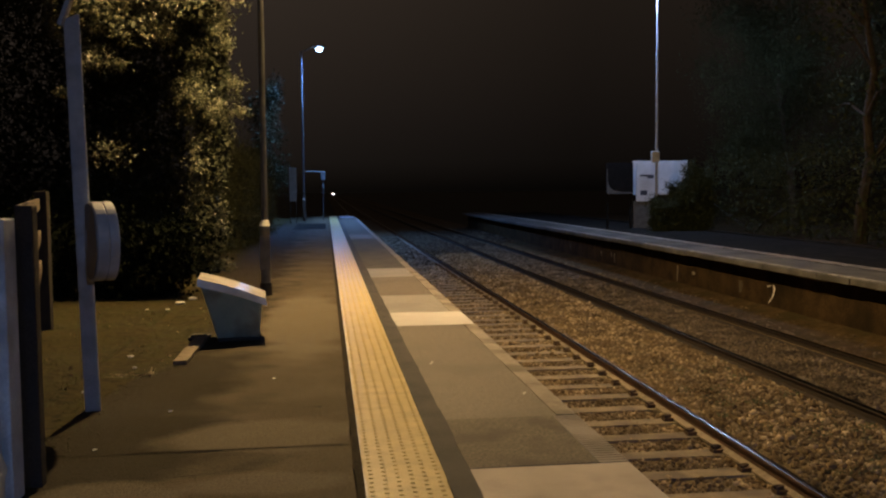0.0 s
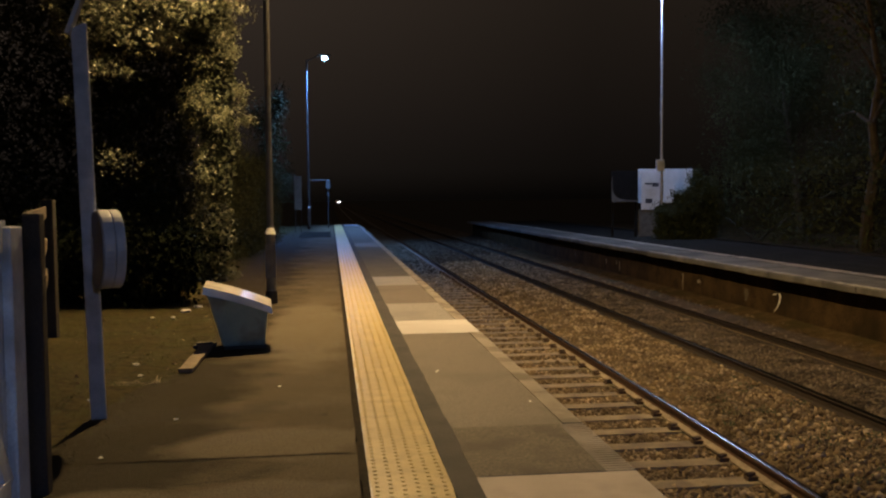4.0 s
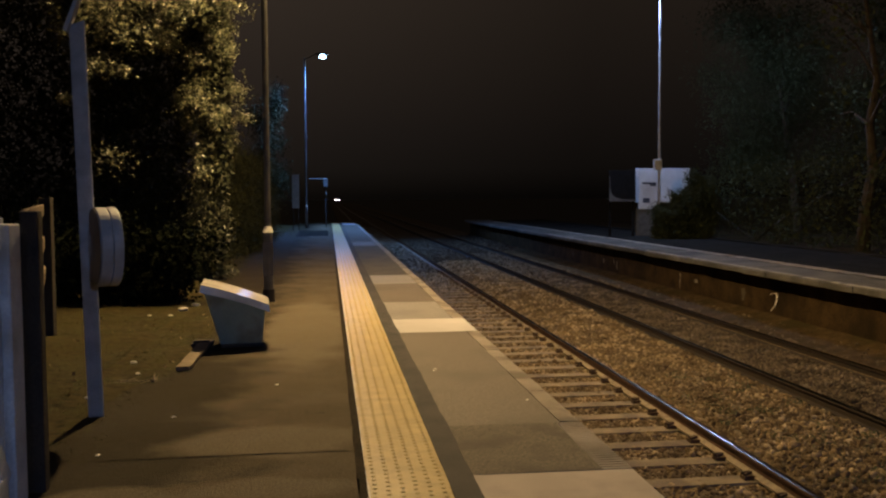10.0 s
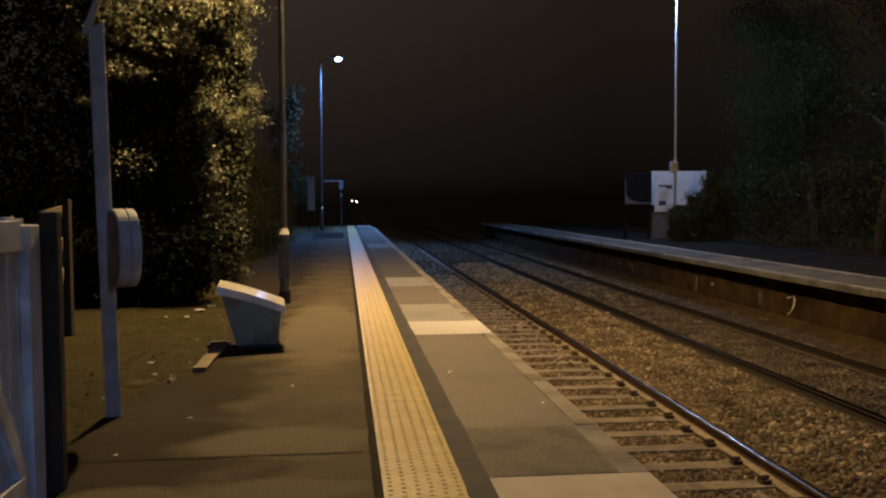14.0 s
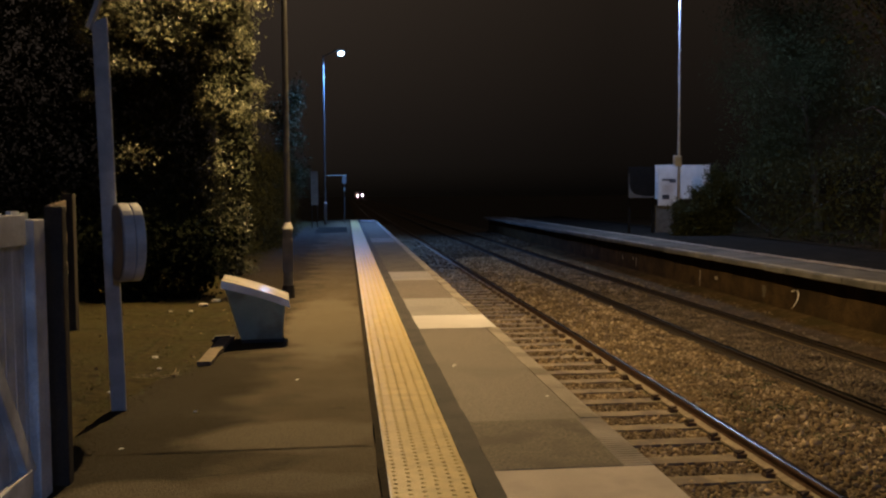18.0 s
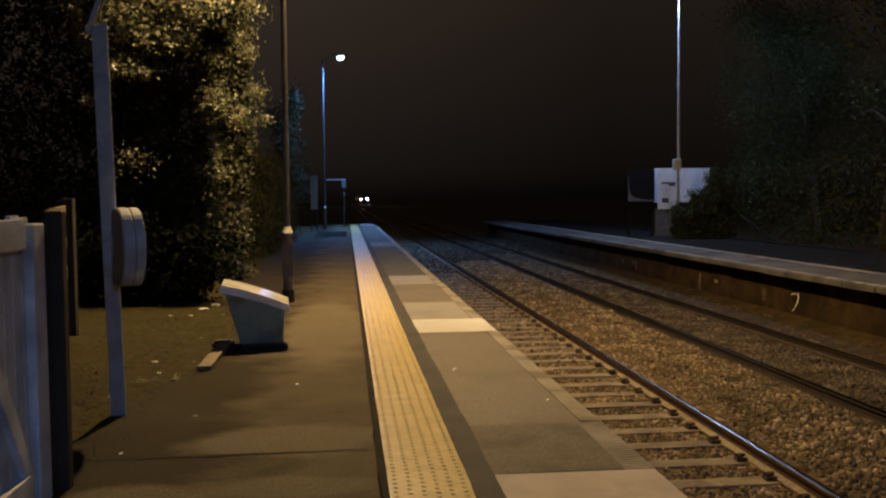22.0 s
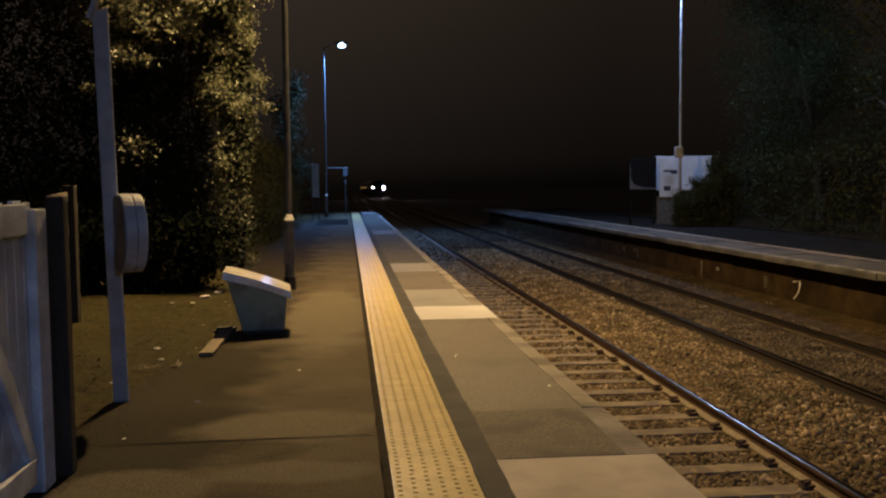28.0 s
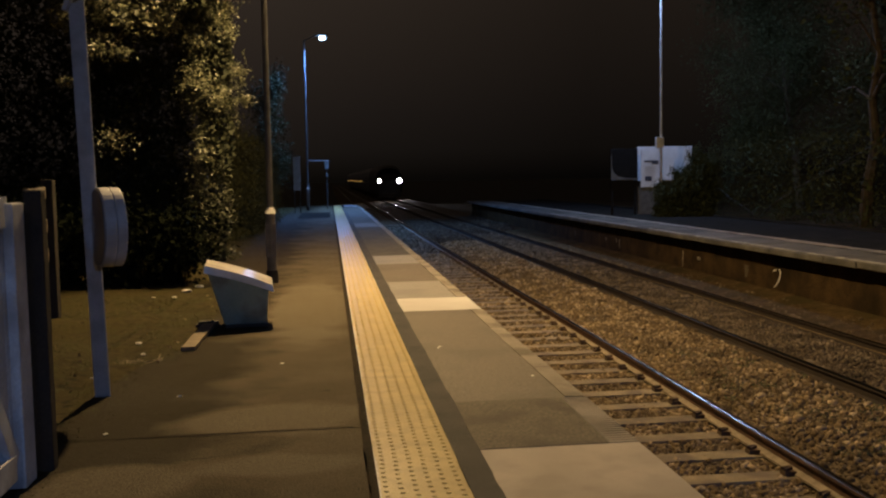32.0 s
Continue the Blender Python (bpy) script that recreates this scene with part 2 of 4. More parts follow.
COPING = surface("coping_concrete", (0.20, 0.172, 0.132), (0.34, 0.298, 0.238), 3.0, 0.8, bump=0.5, fine=120, stain=(0.145, 0.122, 0.090), stain_scale=2.2, world=True)
FAR_COPING = surface("far_coping", (0.062, 0.058, 0.051), (0.135, 0.126, 0.112), 2.5, 0.88, bump=0.5, fine=60, stain=(0.045, 0.042, 0.037), stain_scale=0.7, pieces=0.15, world=True)
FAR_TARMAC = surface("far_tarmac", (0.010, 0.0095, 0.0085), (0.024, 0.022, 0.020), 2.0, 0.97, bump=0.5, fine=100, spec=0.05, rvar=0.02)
TACTILE = surface("tactile_buff_yellow", (0.53, 0.418, 0.175), (0.64, 0.51, 0.232), 3.0, 0.33, rvar=0.03, bump=0.2, fine=120, stain=(0.50, 0.39, 0.165), stain_scale=9.0, world=True)
WORN_WHITE = surface("worn_white_paint", (0.55, 0.52, 0.46), (0.8, 0.78, 0.72), 12, 0.7, bump=0.2)
LINE_AND_LIT_EDGE = surface("worn_line_lit_edge", (0.10, 0.095, 0.083), (0.42, 0.40, 0.36), 5.0, 0.8, bump=0.2, fine=50, stain=(0.12, 0.112, 0.10), stain_scale=2.4, world=True)
BRICK_OLD = surface("old_brick_face", (0.023, 0.0145, 0.0060), (0.064, 0.040, 0.017), 3.0, 0.95, bump=0.8, fine=30, spec=0.12, stain=(0.017, 0.0115, 0.0055), stain_scale=0.8)
BALLAST_BED = surface("ballast_bed", (0.060, 0.044, 0.026), (0.165, 0.124, 0.076), 26.0, 0.95, bump=1.0, fine=80, spec=0.1)
BALLAST = stones("ballast_stones", (0.100, 0.071, 0.038), (0.172, 0.126, 0.072), (0.36, 0.285, 0.190))
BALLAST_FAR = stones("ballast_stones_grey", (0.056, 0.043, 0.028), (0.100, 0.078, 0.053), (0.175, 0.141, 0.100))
# Distant stones: the dim light there is put into a darker colour.
BALLAST_DIM = stones("dim_ballast_stones", (0.032, 0.0245, 0.016), (0.060, 0.047, 0.032), (0.100, 0.082, 0.058))
SLEEPER = surface("concrete_sleeper", (0.145, 0.114, 0.070), (0.255, 0.204, 0.130), 5.0, 0.85, bump=0.3, fine=80, stain=(0.12, 0.092, 0.066), stain_scale=3.0, pieces=0.12, world=True)
RUST = surface("rail_rust", (0.05, 0.028, 0.017), (0.12, 0.065, 0.036), 8.0, 0.8, metal=0.2, bump=0.3)
# Rust for the far rails, darkened in colour as their sides in shadow.
RUST_DARK = surface("shaded_rail_rust", (0.013, 0.0085, 0.0055), (0.034, 0.022, 0.014), 8.0, 0.85, metal=0.1, bump=0.3)
RAIL_FOOT = surface("dusty_lit_rail_foot", (0.15, 0.118, 0.083), (0.27, 0.22, 0.165), 12.0, 0.9, bump=0.2, world=True)
SHINE = surface("rail_head_steel", (0.20, 0.152, 0.106), (0.29, 0.225, 0.160), 8.0, 0.23, metal=1.0, bump=0.03, rvar=0.06)
DULL_HEAD = surface("dull_rail_head", (0.075, 0.062, 0.050), (0.12, 0.10, 0.082), 8.0, 0.13, metal=1.0, bump=0.03, rvar=0.05)
IRON = surface("rail_clip_iron", (0.055, 0.036, 0.022), (0.12, 0.078, 0.046), 12.0, 0.8, metal=0.2, bump=0.3)
POST_GREY = surface("grey_post_paint", (0.40, 0.41, 0.43), (0.52, 0.53, 0.55), 7.0, 0.5, bump=0.1, stain=(0.34, 0.345, 0.36), stain_scale=5.0)
GALV = surface("galvanised_steel", (0.36, 0.36, 0.36), (0.52, 0.52, 0.52), 9.0, 0.45, metal=0.6, bump=0.08)
GALV_DULL = surface("dull_panel_grey", (0.17, 0.18, 0.19), (0.26, 0.27, 0.28), 9.0, 0.6, bump=0.08)
POST_DARK = surface("dark_lamp_post", (0.115, 0.112, 0.106), (0.19, 0.185, 0.176), 6.0, 0.6, metal=0.1, bump=0.1)
POLE_MID = surface("far_pole_grey", (0.06, 0.06, 0.06), (0.12, 0.12, 0.12), 6.0, 0.6, metal=0.1, bump=0.1)
COLLAR_PALE = surface("pale_collar", (0.50, 0.48, 0.44), (0.64, 0.61, 0.56), 10.0, 0.6)
BLACK = surface("black_rubber", (0.012, 0.011, 0.010), (0.03, 0.027, 0.025), 10.0, 0.7)
MATTE_BLACK = surface("fresh_tarmac", (0.008, 0.008, 0.008), (0.016, 0.015, 0.015), 10.0, 1.0, spec=0.05, rvar=0.0)
DRUM_FACE = surface("dark_drum_face", (0.10, 0.10, 0.10), (0.16, 0.16, 0.16), 8.0, 0.4)
BIN_BODY = surface("grey_green_plastic", (0.20, 0.275, 0.245), (0.285, 0.36, 0.325), 4.0, 0.5, bump=0.08, stain=(0.17, 0.19, 0.16), stain_scale=4.0)
BIN_LID = surface("cream_plastic_lid", (0.66, 0.62, 0.55), (0.78, 0.74, 0.67), 4.0, 0.17, rvar=0.02, bump=0.0, stain=(0.56, 0.52, 0.45), stain_scale=5.0)
WOOD_DARK = surface("dark_fence_wood", (0.012, 0.009, 0.007), (0.034, 0.026, 0.019), 7.0, 0.8, bump=0.6, fine=50)
WOOD_RAIL = surface("weathered_rail_wood", (0.08, 0.057, 0.034), (0.19, 0.14, 0.09), 7.0, 0.8, bump=0.5, fine=50)
WOOD_PLANK = surface("old_plank", (0.105, 0.078, 0.046), (0.20, 0.152, 0.095), 9.0, 0.8, bump=0.6, fine=50)
WHITE_WOOD = surface("white_gate_paint", (0.50, 0.52, 0.55), (0.70, 0.72, 0.75), 5.0, 0.6, bump=0.3, fine=60, stain=(0.36, 0.37, 0.39), stain_scale=3.0)
SOIL = surface("verge_soil", (0.013, 0.0100, 0.0040), (0.062, 0.049, 0.020), 14.0, 0.95, bump=0.5, fine=120, spec=0.08, stain=(0.042, 0.037, 0.0125), stain_scale=3.4)
EARTH = surface("silted_earth", (0.040, 0.0265, 0.0115), (0.088, 0.060, 0.029), 5.0, 0.97, bump=0.8, fine=45, stain=(0.040, 0.031, 0.013), stain_scale=1.8, spec=0.08)
GROUND = surface("rough_ground", (0.02, 0.018, 0.011), (0.05, 0.042, 0.026), 0.8, 0.95, bump=1.0, fine=8)
GRASS = leafy("grass_blades", (0.028, 0.031, 0.011), (0.070, 0.072, 0.029), 0.8, 0.15)
GRASS_WEED = leafy("weed_leaves", (0.03, 0.04, 0.012), (0.10, 0.12, 0.045), 0.6)
LITTER = leafy("dead_leaves", (0.05, 0.036, 0.016), (0.20, 0.15, 0.08), 0.7)
LITTER_PALE = leafy("bleached_straw", (0.09, 0.070, 0.040), (0.30, 0.245, 0.16), 0.7)
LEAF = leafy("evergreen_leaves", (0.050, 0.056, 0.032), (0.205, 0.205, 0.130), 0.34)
LEAF_FAR = leafy("dark_tree_leaves", (0.022, 0.028, 0.012), (0.046, 0.054, 0.024), 0.85, 0.12)
HEDGE = leafy("olive_hedge_leaves", (0.038, 0.040, 0.017), (0.074, 0.076, 0.035), 0.85, 0.12)
# Bush leaf colour turned down for its less lit part.
LEAF_MID = leafy("dimmed_leaves", (0.030, 0.035, 0.020), (0.115, 0.118, 0.075), 0.42)
# Darker leaf copy: the shade inside the crown is put into its colour.
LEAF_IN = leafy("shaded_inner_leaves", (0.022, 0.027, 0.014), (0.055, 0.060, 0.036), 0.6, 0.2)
# Near-black leaf colour holding the deep shade under the bush.
LEAF_SHADE = leafy("shade_black_leaves", (0.004, 0.006, 0.003), (0.011, 0.014, 0.007), 0.95, 0.05)
BARK = surface("bark", (0.02, 0.015, 0.010), (0.055, 0.042, 0.03), 6.0, 0.95, bump=1.0, fine=25, spec=0.2)
SIGN_WHITE = surface("white_sign_enamel", (0.50, 0.51, 0.54), (0.60, 0.61, 0.64), 4.0, 0.4, bump=0.03)
SIGN_INK = surface("dark_sign_ink", (0.03, 0.035, 0.06), (0.05, 0.055, 0.08), 8.0, 0.5, bump=0.0)
SIGN_DARK = surface("dark_board", (0.006, 0.006, 0.006), (0.012, 0.011, 0.011), 6.0, 0.9, spec=0.1)
LIME = surface("lime_deposit", (0.10, 0.082, 0.055), (0.26, 0.22, 0.16), 14.0, 0.9, bump=0.3, fine=60)
LIME_THIN = surface("thin_lime_film", (0.050, 0.038, 0.021), (0.085, 0.068, 0.042), 14.0, 0.9, bump=0.3, fine=60)
LAMP_BLUE = glow("lit_lantern_white", (0.36, 0.62, 1.0), 22.0)
LAMP_WARM = glow("lit_lantern_amber", (1.0, 0.62, 0.28), 40.0)
HEAD_WHITE = glow("lit_headlight_white", (0.93, 0.90, 1.0), 190.0)
HEAD_WARM = glow("lit_headlight_warm", (1.0, 0.86, 0.76), 100.0)
WINDOW_WARM = glow("lit_carriage_window", (1.0, 0.55, 0.16), 0.42)
TRAIN_BODY = surface("train_dark_body", (0.03, 0.035, 0.05), (0.06, 0.065, 0.085), 2.0, 0.35, bump=0.05)
TRAIN_FRONT = surface("train_black_front", (0.006, 0.006, 0.007), (0.012, 0.012, 0.013), 2.0, 0.5, bump=0.02)
TRAIN_GLASS = surface("train_dark_glass", (0.008, 0.009, 0.011), (0.014, 0.015, 0.018), 2.0, 0.08, bump=0.0, rvar=0.03)

# ---- mesh helpers ----


def box(bm, x0, x1, y0, y1, z0, z1, m=None):
    """Adds a box to bm, turned by m if given."""
    c = [(x, y, z) for x in (x0, x1) for y in (y0, y1) for z in (z0, z1)]
    v = [bm.verts.new(m @ Vector(p) if m else p) for p in c]
    for f in ((0, 1, 3, 2), (4, 6, 7, 5), (0, 4, 5, 1), (2, 3, 7, 6), (0, 2, 6, 4), (1, 5, 7, 3)):
        bm.faces.new([v[i] for i in f])
    return v


def rod(bm, a, b, r0, r1=None, n=10, caps=True):
    """Adds a tapered rod from a to b."""
    a, b, r1 = Vector(a), Vector(b), r0 if r1 is None else r1
    q = (b - a).to_track_quat("Z", "Y")
    rings = []
    for p, r in ((a, r0), (b, r1)):
        rings.append([bm.verts.new(p + q @ Vector((r * math.cos(i * math.tau / n), r * math.sin(i * math.tau / n), 0))) for i in range(n)])
    for i in range(n):
        bm.faces.new((rings[0][i], rings[0][(i + 1) % n], rings[1][(i + 1) % n], rings[1][i]))
    if caps:
        bm.faces.new(rings[0][::-1])
        bm.faces.new(rings[1])


def sweep(bm, profile, ys, close=True, drop=None):
    """Sweeps a profile of (x, z) along y; drop gives the ground's fall at y."""
    rings = [[bm.verts.new((x, y, z + (drop(y) if drop else 0))) for x, z in profile] for y in ys]
    k = len(profile)
    for a, b in zip(rings, rings[1:]):
        for i in range(k if close else k - 1):
            bm.faces.new((a[i], a[(i + 1) % k], b[(i + 1) % k], b[i]))
    if close:
        bm.faces.new(rings[0][::-1])
        bm.faces.new(rings[-1])


def mesh_of(name, bm, material, bevel=0.0, smooth=False):
    if bevel:
        bmesh.ops.bevel(bm, geom=bm.edges[:], offset=bevel, segments=2, affect="EDGES", profile=0.6)
    bmesh.ops.recalc_face_normals(bm, faces=bm.faces[:])
    me = bpy.data.meshes.new(name)
    bm.to_mesh(me)
    bm.free()
    me.materials.append(material)
    if smooth:
        for p in me.polygons:
            p.use_smooth = True
    return me


def part(name, bm, material, parent=None, label="", bevel=0.0, smooth=False):
    """One mesh object, under a thing or a part."""
    ob = new(name, mesh_of(name, bm, material, bevel, smooth))
    if parent:
        ob.parent = parent
    return tagged(ob, label)


def piece(name, me, parent, x=0.0, y=0.0, z=0.0, rz=0.0):
    """One of many alike pieces that share a mesh."""
    ob = new(name, me)
    ob.parent = parent
    ob.location, ob.rotation_euler = (x, y, z), (0, 0, rz)
    return ob


def thing(name, x, y, z, label, category, group="", kind="", rz=0.0):
    ob = new(name)
    ob.empty_display_size = 0.1
    ob.matrix_world = pose(x, y, z, 0, 0, rz)
    return tagged(ob, label, category, group, kind)


def raw(name, verts, faces, material, parent=None, label="", kind="", category=""):
    """A mesh from arrays, for uncountable stuff."""
    me = bpy.data.meshes.new(name)
    k = faces.shape[1]
    me.vertices.add(len(verts))
    me.vertices.foreach_set("co", np.asarray(verts, np.float32).ravel())
    me.loops.add(faces.size)
    me.loops.foreach_set("vertex_index", faces.astype(np.int32).ravel())
    me.polygons.add(len(faces))
    me.polygons.foreach_set("loop_start", np.arange(0, faces.size, k, dtype=np.int32))
    me.polygons.foreach_set("loop_total", np.full(len(faces), k, np.int32))
    me.update(calc_edges=True)
    me.materials.append(material)
    ob = new(name, me)
    if parent:
        ob.parent = parent
    return tagged(ob, label, category, "", kind)


def turns(rng, n):
    """n random rotation matrices."""
    q = rng.normal(size=(n, 4))
    q /= np.linalg.norm(q, axis=1, keepdims=True)
    w, x, y, z = q.T
    return np.stack([1 - 2 * (y * y + z * z), 2 * (x * y - z * w), 2 * (x * z + y * w),
                     2 * (x * y + z * w), 1 - 2 * (x * x + z * z), 2 * (y * z - x * w),
                     2 * (x * z - y * w), 2 * (y * z + x * w), 1 - 2 * (x * x + y * y)], -1).reshape(n, 3, 3)


def leaves(name, centres, size, material, parent, seed, label="", kind="", slim=0.45):
    """Folded leaves, one at each centre."""
    rng = np.random.default_rng(seed)
    n = len(centres)
    leaf = np.array([(-0.5, 0, 0), (0, -slim / 2, 0.07), (0.5, 0, -0.05), (0, slim / 2, 0.07)])
    s = size * rng.uniform(0.6, 1.3, n)
    v = np.einsum("nij,kj->nki", turns(rng, n), leaf) * s[:, None, None] + np.asarray(centres)[:, None, :]
    f = (np.array([(0, 1, 2), (0, 2, 3)])[None] + 4 * np.arange(n)[:, None, None]).reshape(-1, 3)
    return raw(name, v.reshape(-1, 3), f, material, parent, label, kind)


def fall(y):
    """How far the line drops below level, far down the track."""
    return -3.3 * ((y - 350) / 484) ** 1.2 if y > 350 else 0.0


FAR_YS = [-30, 0, 20, 40, 60, 100, 200, 350, 400, 450, 500, 550, 600, 700, 800, 900, 1100]

# ---- ground and trackbed ----
bm = bmesh.new()
rows = []
for y in [-900, -60] + FAR_YS[1:] + [1600, 2500]:
    rows.append([bm.verts.new((x, y, -1.32 + fall(min(y, 1100)))) for x in (-2200, -60, -8, 0, 6, 14, 60, 2200)])
for a, b in zip(rows, rows[1:]):
    for i in range(len(a) - 1):
        bm.faces.new((a[i], a[i + 1], b[i + 1], b[i]))
tagged(part("ground", bm, GROUND), "dark rough ground around the railway at night", "ground", kind="structure")

BED_X = (-0.6, 2.35, 2.62, 2.95, 3.55, 3.95, 5.40, 5.52, 5.62, 6.10, 6.60)
BED_Z = (-1.105, -1.105, -1.02, -0.975, -0.975, -1.00, -1.00, -0.885, -0.865, -0.83, -0.74)


def bed(x):
    return np.interp(x, BED_X, BED_Z)


bm = bmesh.new()
sweep(bm, [(-0.6, -1.34)] + list(zip(BED_X, BED_Z)) + [(6.6, -1.34)], FAR_YS, drop=fall)
tagged(part("trackbed", bm, BALLAST_BED), "brown ballast bed under two railway tracks", "trackbed", kind="structure")

bm = bmesh.new()
rows = []
for i in range(121):
    y = 4.0 + 0.4 * i
    rows.append([bm.verts.new((x, y, bed(x) + 0.006 + 0.012 * noise.noise((x * 3, y * 2, 7)))) for x in (5.56, 5.74, 5.93, 6.1, 6.28, 6.437)])
for a, b in zip(rows, rows[1:]):
    for i in range(5):
        bm.faces.new((a[i], a[i + 1], b[i + 1], b[i]))
tagged(part("earth_bank", bm, EARTH), "dark brown silted earth banked against the platform wall", "earth bank", kind="structure")


def ballast(name, x0, x1, y0, y1, gap, r, seed, sleepers, mat=BALLAST):
    """Loose stones over a stretch of the bed."""
    rng = np.random.default_rng(seed)
    n = int((x1 - x0) * (y1 - y0) / gap**2)
    x, y = rng.uniform(x0, x1, n), rng.uniform(y0, y1, n)
    keep = np.ones(n, bool)
    for rail in (0.735 - 0.035, 2.195, 3.95, 5.455):
        keep &= np.abs(x - rail) > 0.075
    if sleepers:
        ph = (y - 7.02 + 0.3025) % 0.605 - 0.3025
        keep &= ~((np.abs(ph) < 0.125) & (x > 0.12) & (x < 2.75)) | (rng.random(n) < 0.05)
    x, y = x[keep], y[keep]
    n = len(x)
    g = (1 + 5**0.5) / 2
    ico = np.array([(-1, g, 0), (1, g, 0), (-1, -g, 0), (1, -g, 0), (0, -1, g), (0, 1, g), (0, -1, -g), (0, 1, -g), (g, 0, -1), (g, 0, 1), (-g, 0, -1), (-g, 0, 1)]) / 1.9
    tri = np.array([(0, 11, 5), (0, 5, 1), (0, 1, 7), (0, 7, 10), (0, 10, 11), (1, 5, 9), (5, 11, 4), (11, 10, 2), (10, 7, 6), (7, 1, 8),
                    (3, 9, 4), (3, 4, 2), (3, 2, 6), (3, 6, 8), (3, 8, 9), (4, 9, 5), (2, 4, 11), (6, 2, 10), (8, 6, 7), (9, 8, 1)])
    lumps = ico[None] * rng.uniform(0.5, 1.35, (n, 12, 1))
    lumps = lumps * rng.uniform(0.42, 1.3, (n, 1, 3))
    v = np.einsum("nij,nkj->nki", turns(rng, n), lumps) * (r * (0.5 + 1.25 * rng.random(n) ** 1.5))[:, None, None]
    pile = rng.random(n) ** 2 * r * 0.5
    v += np.stack([x, y, bed(x) + pile], -1)[:, None, :]
    f = (tri[None] + 12 * np.arange(n)[:, None, None]).reshape(-1, 3)
    raw(name, v.reshape(-1, 3), f, mat, None, "loose brown and grey ballast stones between the rails", "stuff", "ballast")


ballast("ballast", 0.05, 2.42, 3.4, 13.0, 0.034, 0.0205, 1, True)
ballast("ballast", 2.28, 4.06, 4.5, 15.0, 0.036, 0.0215, 2, False)
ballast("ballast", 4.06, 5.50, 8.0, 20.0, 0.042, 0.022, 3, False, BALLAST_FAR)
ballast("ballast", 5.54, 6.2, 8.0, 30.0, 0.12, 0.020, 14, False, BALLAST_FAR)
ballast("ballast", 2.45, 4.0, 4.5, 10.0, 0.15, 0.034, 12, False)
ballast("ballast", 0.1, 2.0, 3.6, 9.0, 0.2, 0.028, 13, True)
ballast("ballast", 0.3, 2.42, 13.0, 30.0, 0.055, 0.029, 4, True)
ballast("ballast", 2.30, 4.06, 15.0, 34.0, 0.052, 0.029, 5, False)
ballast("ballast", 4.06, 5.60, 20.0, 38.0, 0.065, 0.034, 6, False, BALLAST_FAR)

for x0, x1, y0, y1, seed, m in ((0.3, 2.42, 30.0, 48.0, 7, BALLAST_DIM), (2.30, 4.06, 34.0, 52.0, 8, BALLAST_DIM), (4.06, 6.40, 38.0, 52.0, 9, BALLAST_DIM)):
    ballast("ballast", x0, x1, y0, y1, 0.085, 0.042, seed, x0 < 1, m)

# ---- the two tracks ----
RAIL = [(-0.07, 0.0), (0.07, 0.0), (0.07, 0.012), (0.012, 0.03), (0.011, 0.105), (0.036, 0.118), (0.0362, 0.1425), (-0.0362, 0.1425), (-0.036, 0.118), (-0.011, 0.105), (-0.012, 0.03), (-0.07, 0.012)]
HEAD = [(0.08 * math.sin(radians(a)), 0.152 - 0.08 * (1 - math.cos(radians(a)))) for a in (-27, -21, -16, -12, -8, -4, 0, 4, 8, 12, 16, 21, 27)]


def track(name, xs, top, label, head, crown, rust):
    t = thing(name, 0, 0, 0, label, "railway track", kind="structure")
    for x in xs:
        bm = bmesh.new()
        sweep(bm, [(x + a, top - 0.152 + b) for a, b in RAIL], FAR_YS, drop=fall)
        r = part("rail", bm, rust, t, "rusty steel rail")
        bm = bmesh.new()
        sweep(bm, [(x + a, top - 0.152 + 0.1425 * (1 - crown) + b * crown) for a, b in HEAD], FAR_YS, close=False, drop=fall)
        part("rail_head", bm, head, r, "worn shiny running surface", smooth=True)
        # Foot in a paler colour, for its dust and for the light on it.
        if crown == 1.0:
            bm = bmesh.new()
            sweep(bm, [(x + a, top - 0.152 + b) for a, b in ((-0.074, 0.0), (-0.012, 0.0), (-0.014, 0.036), (-0.074, 0.016))], FAR_YS, drop=fall)
            part("rail_foot", bm, RAIL_FOOT, r, "foot of the rail, pale with dust and painted light")
    return t


near_track = track("track_1", (0.725, 2.195), -0.926, "single railway track on pale concrete sleepers", SHINE, 1.0, RUST)
far_track = track("track_2", (3.95, 5.455), -0.845, "second railway track half buried in ballast", DULL_HEAD, 0.5, RUST_DARK)

# ---- near platform ----
bm = bmesh.new()
box(bm, -14, -0.10, -30, 51.0, -1.34, -0.07)
tagged(part("platform_1", bm, BRICK_OLD), "brick-faced railway platform body", "platform", kind="structure")
platform = thing("pavement", 0, 0, 0, "platform surface of asphalt with a yellow tactile strip and worn edge slabs", "platform surface", kind="structure")


def asphalt_edge(y):
    """The ragged line where the asphalt meets the verge."""
    base = np.interp(y, (-30, 3.6, 4.6, 5.4, 6.4, 6.9, 7.2, 7.6, 9.4, 12.5, 16, 51.0), (-3.1, -3.1, -3.12, -3.16, -3.13, -3.06, -2.97, -2.84, -2.75, -2.86, -3.3, -3.3))
    return float(base + 0.05 * noise.noise((0, y * 2.3, 0)) + 0.03 * noise.noise((5, y * 7, 0)))


def asphalt_bay(y0, y1, lift):
    bm = bmesh.new()
    n = max(2, int((y1 - y0) / 0.25))
    ys = [y0 + (y1 - y0) * i / n for i in range(n + 1)]
    left = [bm.verts.new((asphalt_edge(y), y, lift - 0.004 + 0.004 * noise.noise((1, y, 0)))) for y in ys]
